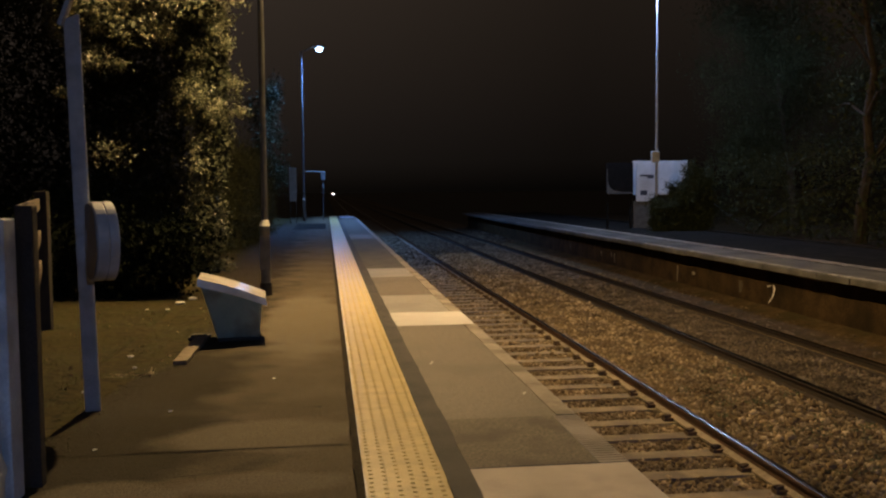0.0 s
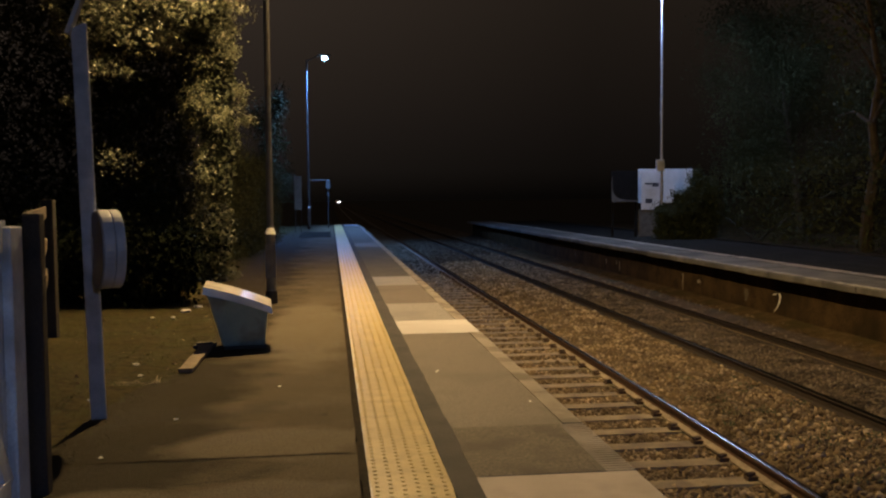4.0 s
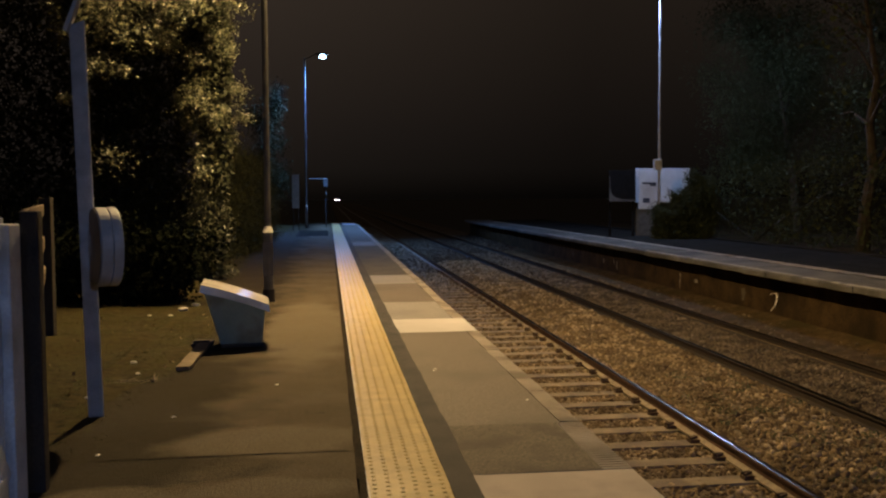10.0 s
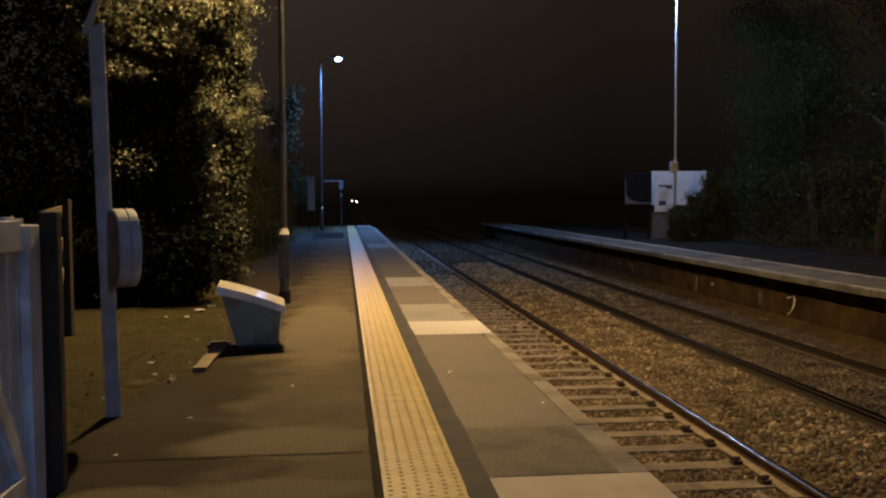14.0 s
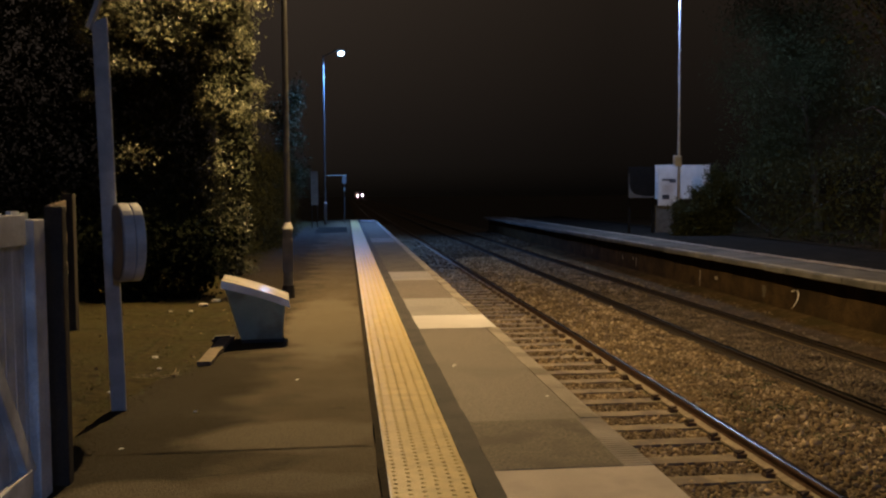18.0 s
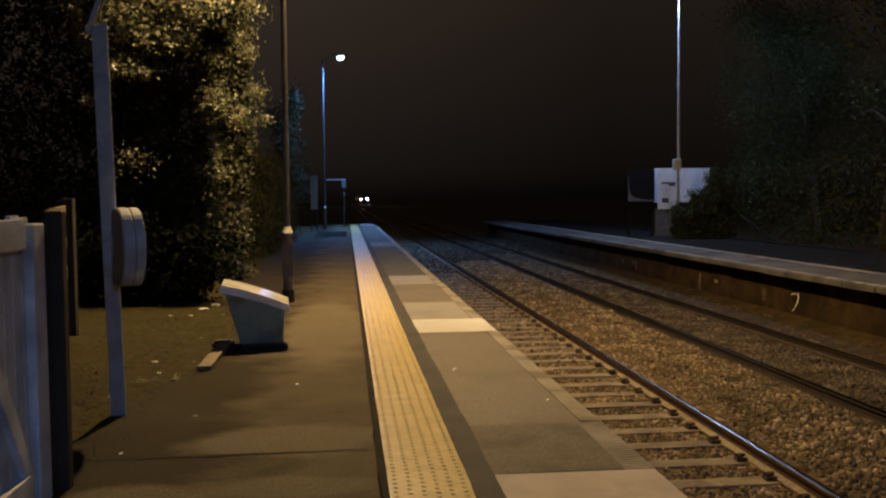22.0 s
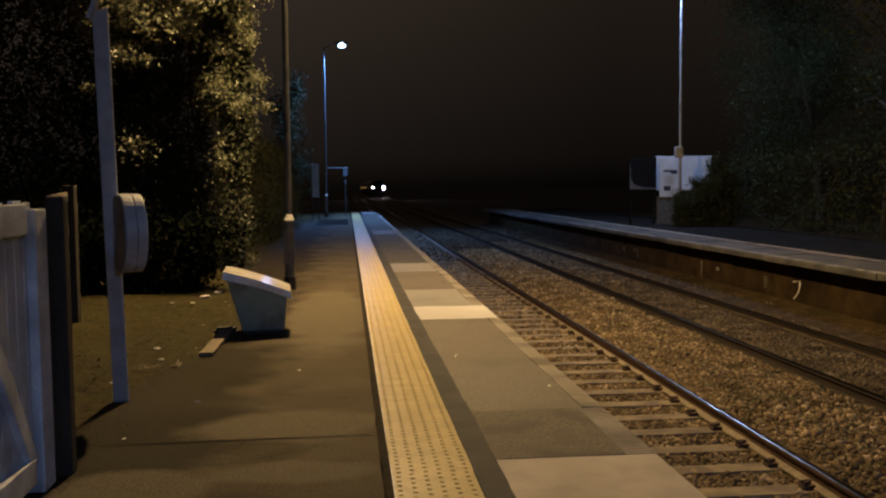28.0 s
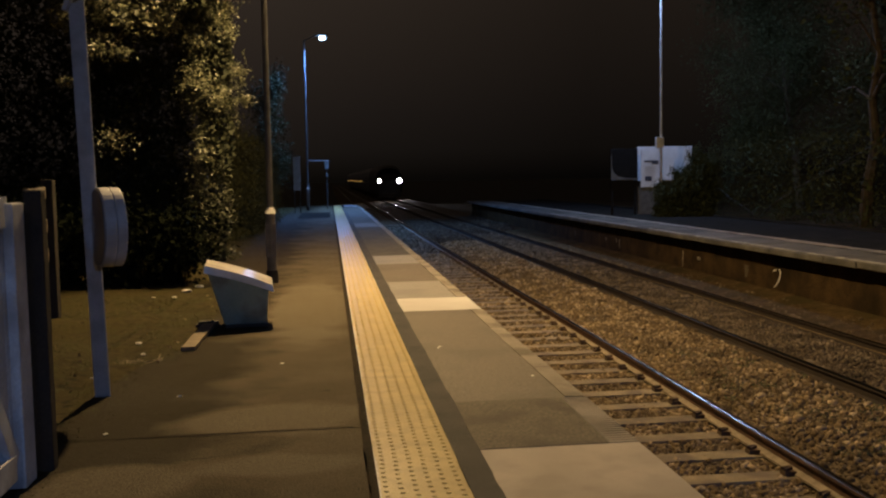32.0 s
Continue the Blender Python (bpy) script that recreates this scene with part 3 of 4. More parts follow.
    mid = [bm.verts.new((-2.1, y, lift + 0.005 * noise.noise((2, y, 0)))) for y in ys]
    right = [bm.verts.new((-1.424 + 0.006 * noise.noise((3, y * 4, 0)), y, lift)) for y in ys]
    low = [bm.verts.new((v.co.x, v.co.y, -0.08)) for v in left]
    for i in range(n):
        bm.faces.new((low[i], left[i], left[i + 1], low[i + 1]))
        bm.faces.new((left[i], mid[i], mid[i + 1], left[i + 1]))
        bm.faces.new((mid[i], right[i], right[i + 1], mid[i + 1]))
    part("asphalt_bay", bm, ASPHALT, platform)


def crack(points, width, seed):
    """A ragged open crack in the asphalt, along a few points."""
    bm = bmesh.new()
    near, far = [], []
    for (xa, ya), (xb, yb) in zip(points, points[1:]):
        for i in range(12):
            u = i / 12
            x, y = xa + (xb - xa) * u, ya + (yb - ya) * u + 0.012 * noise.noise((xa * 3 + u * 5, seed, 0))
            w = width * max(0.12, 0.5 + 1.3 * noise.noise((x * 5.5, seed, 4)))
            near.append(bm.verts.new((x, y - w, 0.0062)))
            far.append(bm.verts.new((x, y + w * 0.6, 0.0062)))
    for i in range(len(near) - 1):
        bm.faces.new((near[i], near[i + 1], far[i + 1], far[i]))
    part("crack", bm, JOINT_DARK, platform, "silted crack in the asphalt")


crack(((-2.62, 5.11), (-2.2, 5.10), (-1.8, 5.11), (-1.44, 5.12)), 0.013, 1)
crack(((-1.62, 4.62), (-1.46, 4.63)), 0.006, 2)
crack(((-2.34, 4.62), (-2.1, 4.68), (-1.95, 4.76)), 0.006, 3)
crack(((-2.55, 6.55), (-2.3, 6.52), (-2.12, 6.6)), 0.008, 4)
crack(((-1.72, 6.02), (-1.58, 6.04)), 0.016, 5)
for y0, y1, lift in ((-30, 2.2, 0.0), (2.212, 5.105, -0.001), (5.111, 11.6, 0.001), (11.612, 17.5, -0.003), (17.512, 30.0, 0.0), (30.012, 51.0, 0.0)):
    asphalt_bay(y0, y1, lift)

for x0, x1, m in ((-1.413, -1.378, JOINT_DARK), (-0.974, -0.842, ASPHALT_DARK)):
    bm = bmesh.new()
    n = 900
    edges = []
    for i in range(n + 1):
        y = -6 + 25.0 * i / 700 if i <= 700 else 19 + 32.0 * (i - 700) / 200
        rag = 0.011 * noise.noise((x0 * 9, y * 1.7, 2)) + 0.009 * noise.noise((x0 * 9, y * 6.5, 5))
        a, b = (x0 - 0.004 + rag, x1) if m is JOINT_DARK else (x0, x1 + 0.004 + rag)
        edges.append((bm.verts.new((a, y, 0.0055)), bm.verts.new((b, y, 0.0055))))
    for p, q in zip(edges, edges[1:]):
        bm.faces.new((p[0], p[1], q[1], q[0]))
    part("tarmac_joint", bm, m, platform)

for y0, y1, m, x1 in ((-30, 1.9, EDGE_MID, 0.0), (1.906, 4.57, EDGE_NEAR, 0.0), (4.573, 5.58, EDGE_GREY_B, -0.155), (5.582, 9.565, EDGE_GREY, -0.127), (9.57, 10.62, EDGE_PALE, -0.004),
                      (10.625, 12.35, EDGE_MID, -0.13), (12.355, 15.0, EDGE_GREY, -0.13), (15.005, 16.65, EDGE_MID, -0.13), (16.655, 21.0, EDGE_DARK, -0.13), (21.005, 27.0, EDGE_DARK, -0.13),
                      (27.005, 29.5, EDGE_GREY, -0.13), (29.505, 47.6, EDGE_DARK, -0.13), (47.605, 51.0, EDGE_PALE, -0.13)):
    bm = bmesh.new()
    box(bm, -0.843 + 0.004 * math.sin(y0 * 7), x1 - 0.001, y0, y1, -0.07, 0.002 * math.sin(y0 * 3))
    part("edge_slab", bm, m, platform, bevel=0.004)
# ribbed dark nosing beside the first slab
for i in range(24):
    bm = bmesh.new()
    box(bm, -0.155, 0.0, 4.58 + 0.042 * i, 4.58 + 0.042 * i + 0.030, -0.07, 0.0)
    box(bm, -0.158, -0.004, 4.58 + 0.042 * i + 0.030, 4.58 + 0.042 * i + 0.042, -0.07, -0.009)
    part("edge_rib", bm, COPING, platform)


def coping_mesh(length):
    bm = bmesh.new()
    sweep(bm, [(-0.128, -0.12), (0.0, -0.12), (0.012, -0.09), (0.012, -0.018), (0.004, -0.006), (-0.010, 0.0), (-0.128, 0.003)], (0.0, length))
    return mesh_of("coping_stone", bm, COPING)


whole, short, half = coping_mesh(0.91), coping_mesh(0.305), coping_mesh(0.458)
for i in range(49):
    me, y = (short, 9.26) if i == 4 else (half, 10.627) if i == 5 else (whole, 5.60 + 0.915 * i)
    piece("coping_stone", me, platform, 0.003 * math.sin(i * 5.1), y, 0.002 * math.sin(i * 2.3))

# tactile tiles, each with its grid of domes
bm = bmesh.new()
box(bm, -0.2, 0.2, -0.2, 0.2, -0.06, 0.0)
for i in range(6):
    for j in range(6):
        cx, cy = (i - 2.5) * 0.0667, (j - 2.5) * 0.0667 + (0.0165 if i % 2 else -0.0165)
        low = [bm.verts.new((cx + 0.0145 * math.cos(k * math.tau / 8), cy + 0.0145 * math.sin(k * math.tau / 8), 0.0)) for k in range(8)]
        top = [bm.verts.new((cx + 0.0085 * math.cos(k * math.tau / 8), cy + 0.0085 * math.sin(k * math.tau / 8), 0.0052)) for k in range(8)]
        for k in range(8):
            bm.faces.new((low[k], low[(k + 1) % 8], top[(k + 1) % 8], top[k]))
        bm.faces.new(top)
tile_mesh = mesh_of("tactile_tile", bm, TACTILE)
rng = np.random.default_rng(11)
for i in range(126):
    piece("tactile_tile", tile_mesh, platform, -1.176 + rng.normal(0, 0.0012), 0.6 + 0.4 * i)
for i in range(1, 17):
    piece("tactile_tile", tile_mesh, platform, -1.176, 0.6 - 0.4 * i)
# worn white paint along the strip's rim
for y, l, w in ((3.4, 1.3, 0.006), (4.9, 0.9, 0.007), (6.1, 1.6, 0.009), (7.9, 2.6, 0.008), (10.8, 3.0, 0.010), (14.2, 4.0, 0.012), (18.5, 6.0, 0.014), (25, 9.0, 0.016)):
    bm = bmesh.new()
    n = 40
    ys = [y + l * i / n for i in range(n + 1)]
    wear = [max(0.0005, w * (0.8 + 2.2 * noise.noise((y, q * 3.1, 2)))) for q in ys]
    a = [bm.verts.new((-1.376 + e, q, 0.0022)) for q, e in zip(ys, wear)]
    b = [bm.verts.new((-1.3785, q, 0.0022)) for q, e in zip(ys, wear)]
    c = [bm.verts.new((-1.3785, q, -0.006)) for q, e in zip(ys, wear)]
    for i in range(n):
        bm.faces.new((a[i], a[i + 1], b[i + 1], b[i]))
        bm.faces.new((b[i], b[i + 1], c[i + 1], c[i]))
    part("worn_paint", bm, WORN_WHITE, platform, "flaked white paint")

# ramp at the platform's end
bm = bmesh.new()
v = box(bm, -3.3, -0.10, 51.0, 56.7, -1.34, -0.03)
for q in v:
    if q.co.y > 53 and q.co.z > -1:
        q.co.z = -1.25
tagged(part("platform_ramp", bm, ASPHALT_DARK), "tarmac ramp down from the platform's end", "ramp", kind="structure")

# ---- far platform ----
bm = bmesh.new()
box(bm, 6.44, 18, -30, 52, -1.34, -0.045)
far_body = part("platform_2", bm, BRICK_OLD)
tagged(far_body, "old stained brick platform wall across the tracks", "platform", kind="structure")
bm = bmesh.new()
sweep(bm, [(0.0, -0.05), (1.06, -0.05), (1.06, 0.05), (0.025, 0.05), (0.0, 0.03)], (0.0, 0.905))
far_coping = mesh_of("coping_slab", bm, FAR_COPING)
rng = np.random.default_rng(5)
for i in range(52):
    piece("coping_slab", far_coping, far_body, 6.144 + rng.normal(0, 0.008), 4.6 + 0.915 * i, rng.normal(0, 0.004), rng.normal(0, 0.006))
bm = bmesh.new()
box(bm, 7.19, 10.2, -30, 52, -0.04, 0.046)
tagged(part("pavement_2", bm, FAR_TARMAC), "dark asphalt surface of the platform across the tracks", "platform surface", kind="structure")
for i in range(20):
    bm = bmesh.new()
    y = 6.0 + 2.3 * i
    box(bm, 7.26 + 0.02 * math.sin(i * 3), 7.49 + 0.02 * math.sin(i * 5), y, y + 2.2 + 0.06 * math.sin(i), 0.03, 0.055)
    part("painted_line", bm, LINE_AND_LIT_EDGE if i % 4 == 3 else COPING, far_body, "worn pale painted safety line")
bm = bmesh.new()
box(bm, 10.2, 10.32, -30, 52, -0.03, 0.09)
part("back_kerb", bm, FAR_TARMAC, far_body)
# flaked pale strips along the far edge, standing for the coping's lit face
for i in range(22):
    bm = bmesh.new()
    y = 6.0 + 1.2 * i
    box(bm, 6.165 + 0.006 * math.sin(i * 4), 6.275 + 0.018 * math.sin(i * 2.7), y, y + 1.16 + 0.03 * math.sin(i), 0.045, 0.0585)
    part("lit_edge_strip", bm, LINE_AND_LIT_EDGE, far_body, "flaked pale strip standing for the lit edge")
# pale mineral streaks and a fixing on the wall: the line (y, z) from the top, half the width, the deposit
STREAKS = (
    (((15.75, -0.355), (15.71, -0.42), (15.73, -0.50), (15.78, -0.58), (15.86, -0.65), (15.95, -0.715)), 0.024, WORN_WHITE),
    (((15.98, -0.425), (15.97, -0.405), (15.88, -0.385), (15.80, -0.375)), 0.012, WORN_WHITE),
    (((17.09, -0.40), (17.07, -0.48), (17.08, -0.56), (17.10, -0.64)), 0.11, LIME_THIN),
    (((20.35, -0.37), (20.33, -0.45), (20.34, -0.52), (20.36, -0.60), (20.35, -0.74)), 0.055, LIME),
    (((25.03, -0.41), (25.05, -0.50), (25.04, -0.58), (25.04, -0.67)), 0.055, LIME),
    (((25.32, -0.40), (25.30, -0.46), (25.31, -0.52)), 0.04, LIME),
    (((26.28, -0.42), (26.30, -0.48), (26.29, -0.56)), 0.06, LIME),
    (((29.7, -0.42), (29.72, -0.50), (29.7, -0.60)), 0.06, LIME_THIN),
)
for k, (line, half, deposit) in enumerate(STREAKS):
    bm = bmesh.new()
    rng2 = random.Random(41 + k)
    sides = []
    n = 4 * (len(line) - 1)
    for i in range(n + 1):
        u = i / 4
        a = min(int(u), len(line) - 2)
        y, z = (Vector(line[a]).lerp(Vector(line[a + 1]), u - a))
        w = half * (0.6 + 0.5 * rng2.random()) * (1.0 - 0.55 * (i / n) ** 2)
        upright = abs(line[-1][1] - line[0][1]) > 0.1
        d = (w, 0.0) if upright else (0.0, w)
        sides.append([bm.verts.new((6.436, y - d[0], z - d[1])), bm.verts.new((6.436, y + d[0], z + d[1]))])
    for p, q in zip(sides, sides[1:]):
        bm.faces.new((p[0], p[1], q[1], q[0]))
    part("lime_streak", bm, deposit, far_body, "pale lime streak")
bm = bmesh.new()
box(bm, 6.42, 6.44, 19.33, 19.47, -0.505, -0.435)
part("wall_tag", bm, COPING, far_body, "small pale plate", bevel=0.004)

# ---- verge beside the near platform ----


def verge_height(x, y):
    return -0.035 + 0.05 * noise.noise((x * 0.9, y * 0.9, 0)) + (0.02 if x < -3.4 else 0)


bm = bmesh.new()
nx, ny = 68, 180
grid = [[None] * (ny + 1) for _ in range(nx + 1)]
for i in range(nx + 1):
    for j in range(ny + 1):
        x, y = -14 + 11.35 * i / nx, -10 + 58 * j / ny
        grid[i][j] = bm.verts.new((x, y, verge_height(x, y)))
for i in range(nx):
    for j in range(ny):
        bm.faces.new((grid[i][j], grid[i + 1][j], grid[i + 1][j + 1], grid[i][j + 1]))
tagged(part("verge", bm, SOIL), "bare soil verge with thin grass behind the platform", "verge", kind="structure")

rng = np.random.default_rng(21)
n = 60000
gx, gy = rng.uniform(-5.6, -2.72, n), rng.uniform(3.6, 12.2, n)
dens = np.array([noise.noise((x * 1.6, y * 1.6, 3)) for x, y in zip(gx, gy)])
edge = np.array([asphalt_edge(y) for y in gy])
ok = (dens > -0.22) & (gx < edge - 0.03 + 0.34 * rng.random(n) ** 3)
gx, gy, edge = gx[ok], gy[ok], edge[ok]
n = len(gx)
a = rng.uniform(0, math.tau, n)
h = rng.uniform(0.0, 0.009, n)
w = 0.0045
lean = rng.normal(0, 0.026, (n, 2))
base = np.stack([gx, gy, np.array([0.001 if x > e else verge_height(x, y) - 0.003 for x, y, e in zip(gx, gy, edge)])], -1)
side = np.stack([np.cos(a) * w, np.sin(a) * w, 0 * a], -1)
tip = base + np.stack([lean[:, 0], lean[:, 1], h + 0.004], -1)
v = np.stack([base - side, base + side, tip], 1).reshape(-1, 3)
raw("grass", v, np.arange(3 * n).reshape(-1, 3), GRASS, None, "short thin grass on the verge", "stuff", "grass")
n = 170
lx, ly = rng.uniform(-5.2, -2.72, n), rng.uniform(5.0, 12.0, n)
keep = lx < np.array([asphalt_edge(y) for y in ly]) + 0.12 * rng.random(n)
lz = np.array([max(verge_height(x, y), 0.0 if x > asphalt_edge(y) else -1.0) + 0.012 for x, y in zip(lx, ly)])
leaves("fallen_leaves", np.stack([lx, ly, lz], -1)[keep], 0.034, LITTER, None, 22, "dry fallen leaves and scraps on the soil", "stuff", 0.6)
tagged(bpy.data.objects["fallen_leaves"], category="leaf litter")

# pale stones at the foot of the bush
rock_rng = random.Random(4)
for x, y, r in ((-3.42, 12.15, 0.060), (-3.33, 12.7, 0.055), (-3.48, 11.6, 0.03), (-3.75, 11.7, 0.022), (-3.27, 8.36, 0.028), (-3.13, 7.85, 0.022), (-4.1, 10.2, 0.03), (-3.3, 6.9, 0.018)):
    bm = bmesh.new()
    bmesh.ops.create_icosphere(bm, subdivisions=2, radius=r)
    for q in bm.verts:
        q.co *= 0.75 + 0.5 * rock_rng.random()
        q.co.z *= 0.38
    s = part("stone", bm, EDGE_PALE)
    s.location = (x, y, verge_height(x, y) + 0.2 * r)
    tagged(s, "small pale broken stone on the verge", "stone", "stones on the verge")

# a flattened tuft of dry straw and a broken stick at the asphalt's edge
rng = np.random.default_rng(77)
n = 70
a = rng.uniform(0.15, 2.9, n)
root = np.stack([-3.04 + 0.13 * np.cos(a) + rng.normal(0, 0.03, n), 7.36 - 0.07 * np.sin(a) + rng.normal(0, 0.03, n), np.full(n, 0.002)], -1)
way = rng.normal(0, 0.05, (n, 3)) * (1.3, 0.7, 0.0) + np.stack([0 * a, 0 * a, rng.uniform(0.006, 0.035, n)], -1)
wide_by = np.stack([rng.normal(0, 0.006, n), rng.normal(0, 0.006, n), np.full(n, 0.001)], -1)
raw("dry_straw", np.stack([root - wide_by, root + wide_by, root + way], 1).reshape(-1, 3), np.arange(3 * n).reshape(-1, 3), LITTER_PALE, None, "flattened pale dry straw at the asphalt's edge", "stuff", "straw")
bm = bmesh.new()
for k, (x0, x1) in enumerate(((0.0, -0.010), (-0.010, -0.030), (-0.030, -0.042))):
    rod(bm, (x0, 0.11 * k, 0.013), (x1, 0.11 * (k + 1), 0.013), 0.010 - 0.002 * k, 0.008 - 0.002 * k, 7)
stick = part("stick", bm, WOOD_PLANK)
stick.location = (-2.90, 7.24, 0.0)
tagged(stick, "short pale broken stick lying beside the asphalt", "stick")

# ---- evergreen bush beside the platform ----


def bush(name, x, y, bodies, per, spread, size, seed, mat, label, category="bush", sprigs=(), gaps=-0.18):
    """Limbs and crowns of leaf clumps over uneven bodies (dx, dy, hx, hy, z0, z1, clumps)."""
    rng = np.random.default_rng(seed)
    t = thing(name, x, y, -0.03, label, category)
    for dx, dy, hx, hy, z0, z1, clumps, *more in bodies:
        leaf_mat = more[0] if more else mat
        thin = more[1] if len(more) > 1 else gaps
        for k in range(2 if z0 < 1 else 0):
            bm = bmesh.new()
            a = k * 2.1 + seed
            p = Vector((dx + 0.10 * math.cos(a), dy + hy * 0.62 + 0.10 * math.sin(a), 0))
            for s in range(5):
                q = p + Vector((hx * 0.14 * math.cos(a + 0.3 * s), hy * 0.14 * math.sin(a + 0.3 * s), z1 / 5.8))
                rod(bm, p, q, 0.04 * (1 - s * 0.17), 0.04 * (1 - (s + 1) * 0.17), 6)
                p = q
            part("limb", bm, WOOD_DARK, t)
        pts = []
        while len(pts) < clumps:
            a, u = rng.uniform(0, math.tau), rng.random()
            r = (0.86 + 0.14 * math.sin(3 * a + 5 * u) + 0.10 * rng.normal()) * (1 - 0.75 * max(0, u - 0.8)) * (0.80 + 0.2 * min(1, u * 3.2))
            depth = 1 - 0.45 * rng.random() ** 2
            c, s = math.cos(a), math.sin(a)
            k = (abs(c) ** 3 + abs(s) ** 3) ** (-1 / 3)
            pts.append((dx + hx * r * depth * c * k, dy + hy * r * depth * s * k, z0 + (z1 - z0) * u))
        pts = np.array(pts)
        gap = np.array([noise.noise((p[0] * 2.1 + seed, p[1] * 2.1, p[2] * 1.9)) for p in pts])
        pts = pts[gap > thin]
        c = np.repeat(pts, per, 0)
        c = c + rng.normal(0, 1, c.shape) * spread * rng.uniform(0.5, 1.25, (len(c), 1))
        leaves("crown", c[c[:, 2] > 0.02], size, leaf_mat, t, seed + 1)
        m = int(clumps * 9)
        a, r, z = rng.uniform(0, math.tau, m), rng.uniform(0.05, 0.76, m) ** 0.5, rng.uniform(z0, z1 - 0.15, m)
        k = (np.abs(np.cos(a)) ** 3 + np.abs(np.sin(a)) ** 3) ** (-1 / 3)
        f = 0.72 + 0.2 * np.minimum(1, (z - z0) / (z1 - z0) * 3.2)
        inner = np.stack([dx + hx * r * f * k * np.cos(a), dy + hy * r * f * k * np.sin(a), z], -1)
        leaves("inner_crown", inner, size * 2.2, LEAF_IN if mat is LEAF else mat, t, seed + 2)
    for sx, sy, sz, sr in sprigs:
        bm = bmesh.new()
        rod(bm, (sx - 0.38, sy + 1.7, sz + 0.16), (sx, sy, sz), 0.018, 0.005, 5)
        part("twig", bm, BARK, t)
        c = np.array([(sx, sy, sz)]) + rng.normal(0, sr, (230, 3)) * (1.3, 0.8, 0.9)
        leaves("spray", c, size, mat, t, seed + 5, "", "stuff")
    return t


# Darker leaf colours put shade into the bush's foot and back hollow.
bush("bush", -4.36, 16.3,
     [(0.80, 0.05, 0.28, 0.60, 0.10, 1.35, 98, LEAF_MID), (0.93, -0.05, 0.34, 0.70, 1.6, 3.0, 135), (0.76, -0.05, 0.55, 0.80, 2.8, 4.5, 275, LEAF, 0.02), (0.56, -0.6, 0.80, 1.6, 4.1, 6.2, 450, LEAF, -0.22), (-0.42, -1.7, 0.93, 1.1, 3.72, 6.2, 460, LEAF, -0.12), (-0.7, 2.0, 1.1, 0.85, 0.10, 4.6, 300, LEAF_FAR, -0.6)],
     96, 0.10, 0.058, 31, LEAF, "tall evergreen bush with glossy leaves beside the lamp post",
     sprigs=((-0.205, -3.3, 3.22, 0.09), (-0.085, -3.3, 1.98, 0.11), (-0.643, -3.3, 2.78, 0.04), (0.10, -3.3, 3.15, 0.045), (1.42, -0.2, 2.78, 0.05)), gaps=0.13)
# ---- bin, plank ----
grit = thing("grit_bin", -2.44, 9.02, 0.0, "grey-green plastic grit bin with a cream sloping lid", "grit bin", rz=4)
bm = bmesh.new()
lo = [(-0.145, -0.165), (0.245, -0.165), (0.245, 0.20), (-0.155, 0.20)]
hi = [(-0.285, -0.235), (0.275, -0.235), (0.275, 0.235), (-0.285, 0.235)]
zz = [0.535, 0.385, 0.385, 0.535]
a = [bm.verts.new((x, y, 0.03)) for x, y in lo]
b = [bm.verts.new((x, y, z)) for (x, y), z in zip(hi, zz)]
bm.faces.new(a[::-1])
bm.faces.new(b)
for i in range(4):
    bm.faces.new((a[i], a[(i + 1) % 4], b[(i + 1) % 4], b[i]))
part("bin_body", bm, BIN_BODY, grit, bevel=0.02)
bm = bmesh.new()
off = Matrix.Translation((0, 0, 0.478)) @ Matrix.Rotation(radians(2), 4, "X")
line = [(-0.318, 0.115)]
for k in range(12):
    slope = radians(13.0 + 9.0 * k / 11)
    line.append((line[-1][0] + 0.636 / 12, line[-1][1] - 0.636 / 12 * math.tan(slope)))
top = [[bm.verts.new(off @ Vector((x * 0.965, y, z + 0.024))) for x, z in line] for y in (-0.255, 0.255)]
rim = [[bm.verts.new(off @ Vector((x, y, z - 0.045))) for x, z in line] for y in (-0.27, 0.27)]
cap = [[bm.verts.new(v.co) for v in edge] for edge in top]
for k in range(12):
    bm.faces.new((cap[0][k], cap[0][k + 1], cap[1][k + 1], cap[1][k])).smooth = True
    bm.faces.new((rim[0][k], rim[0][k + 1], top[0][k + 1], top[0][k]))
    bm.faces.new((rim[1][k], rim[1][k + 1], top[1][k + 1], top[1][k]))
    bm.faces.new((rim[0][k], rim[0][k + 1], rim[1][k + 1], rim[1][k]))
for k in (0, 12):
    bm.faces.new((rim[0][k], top[0][k], top[1][k], rim[1][k]))
lid = part("lid", bm, BIN_LID, grit, "cream plastic lid, glossy")
bm = bmesh.new()
box(bm, -0.14, 0.258, -0.175, 0.21, 0.0, 0.032)
part("foot", bm, BLACK, grit, "black base skirt", bevel=0.008)
bm = bmesh.new()
box(bm, 0.285, 0.315, -0.06, 0.06, 0.34, 0.375)
part("handle", bm, BLACK, grit, bevel=0.006)
bm = bmesh.new()
box(bm, -0.36, -0.17, -0.13, 0.12, 0.0, 0.03)
box(bm, -0.34, -0.20, -0.10, 0.02, 0.03, 0.05)
sk = part("low_black_slab", bm, BLACK, bevel=0.008)
sk.location = (-2.50, 9.08, 0.0)
tagged(sk, "low black shape beside the grit bin", "mat")
bm = bmesh.new()
box(bm, -0.056, 0.056, -0.66, 0.66, 0.0, 0.032)
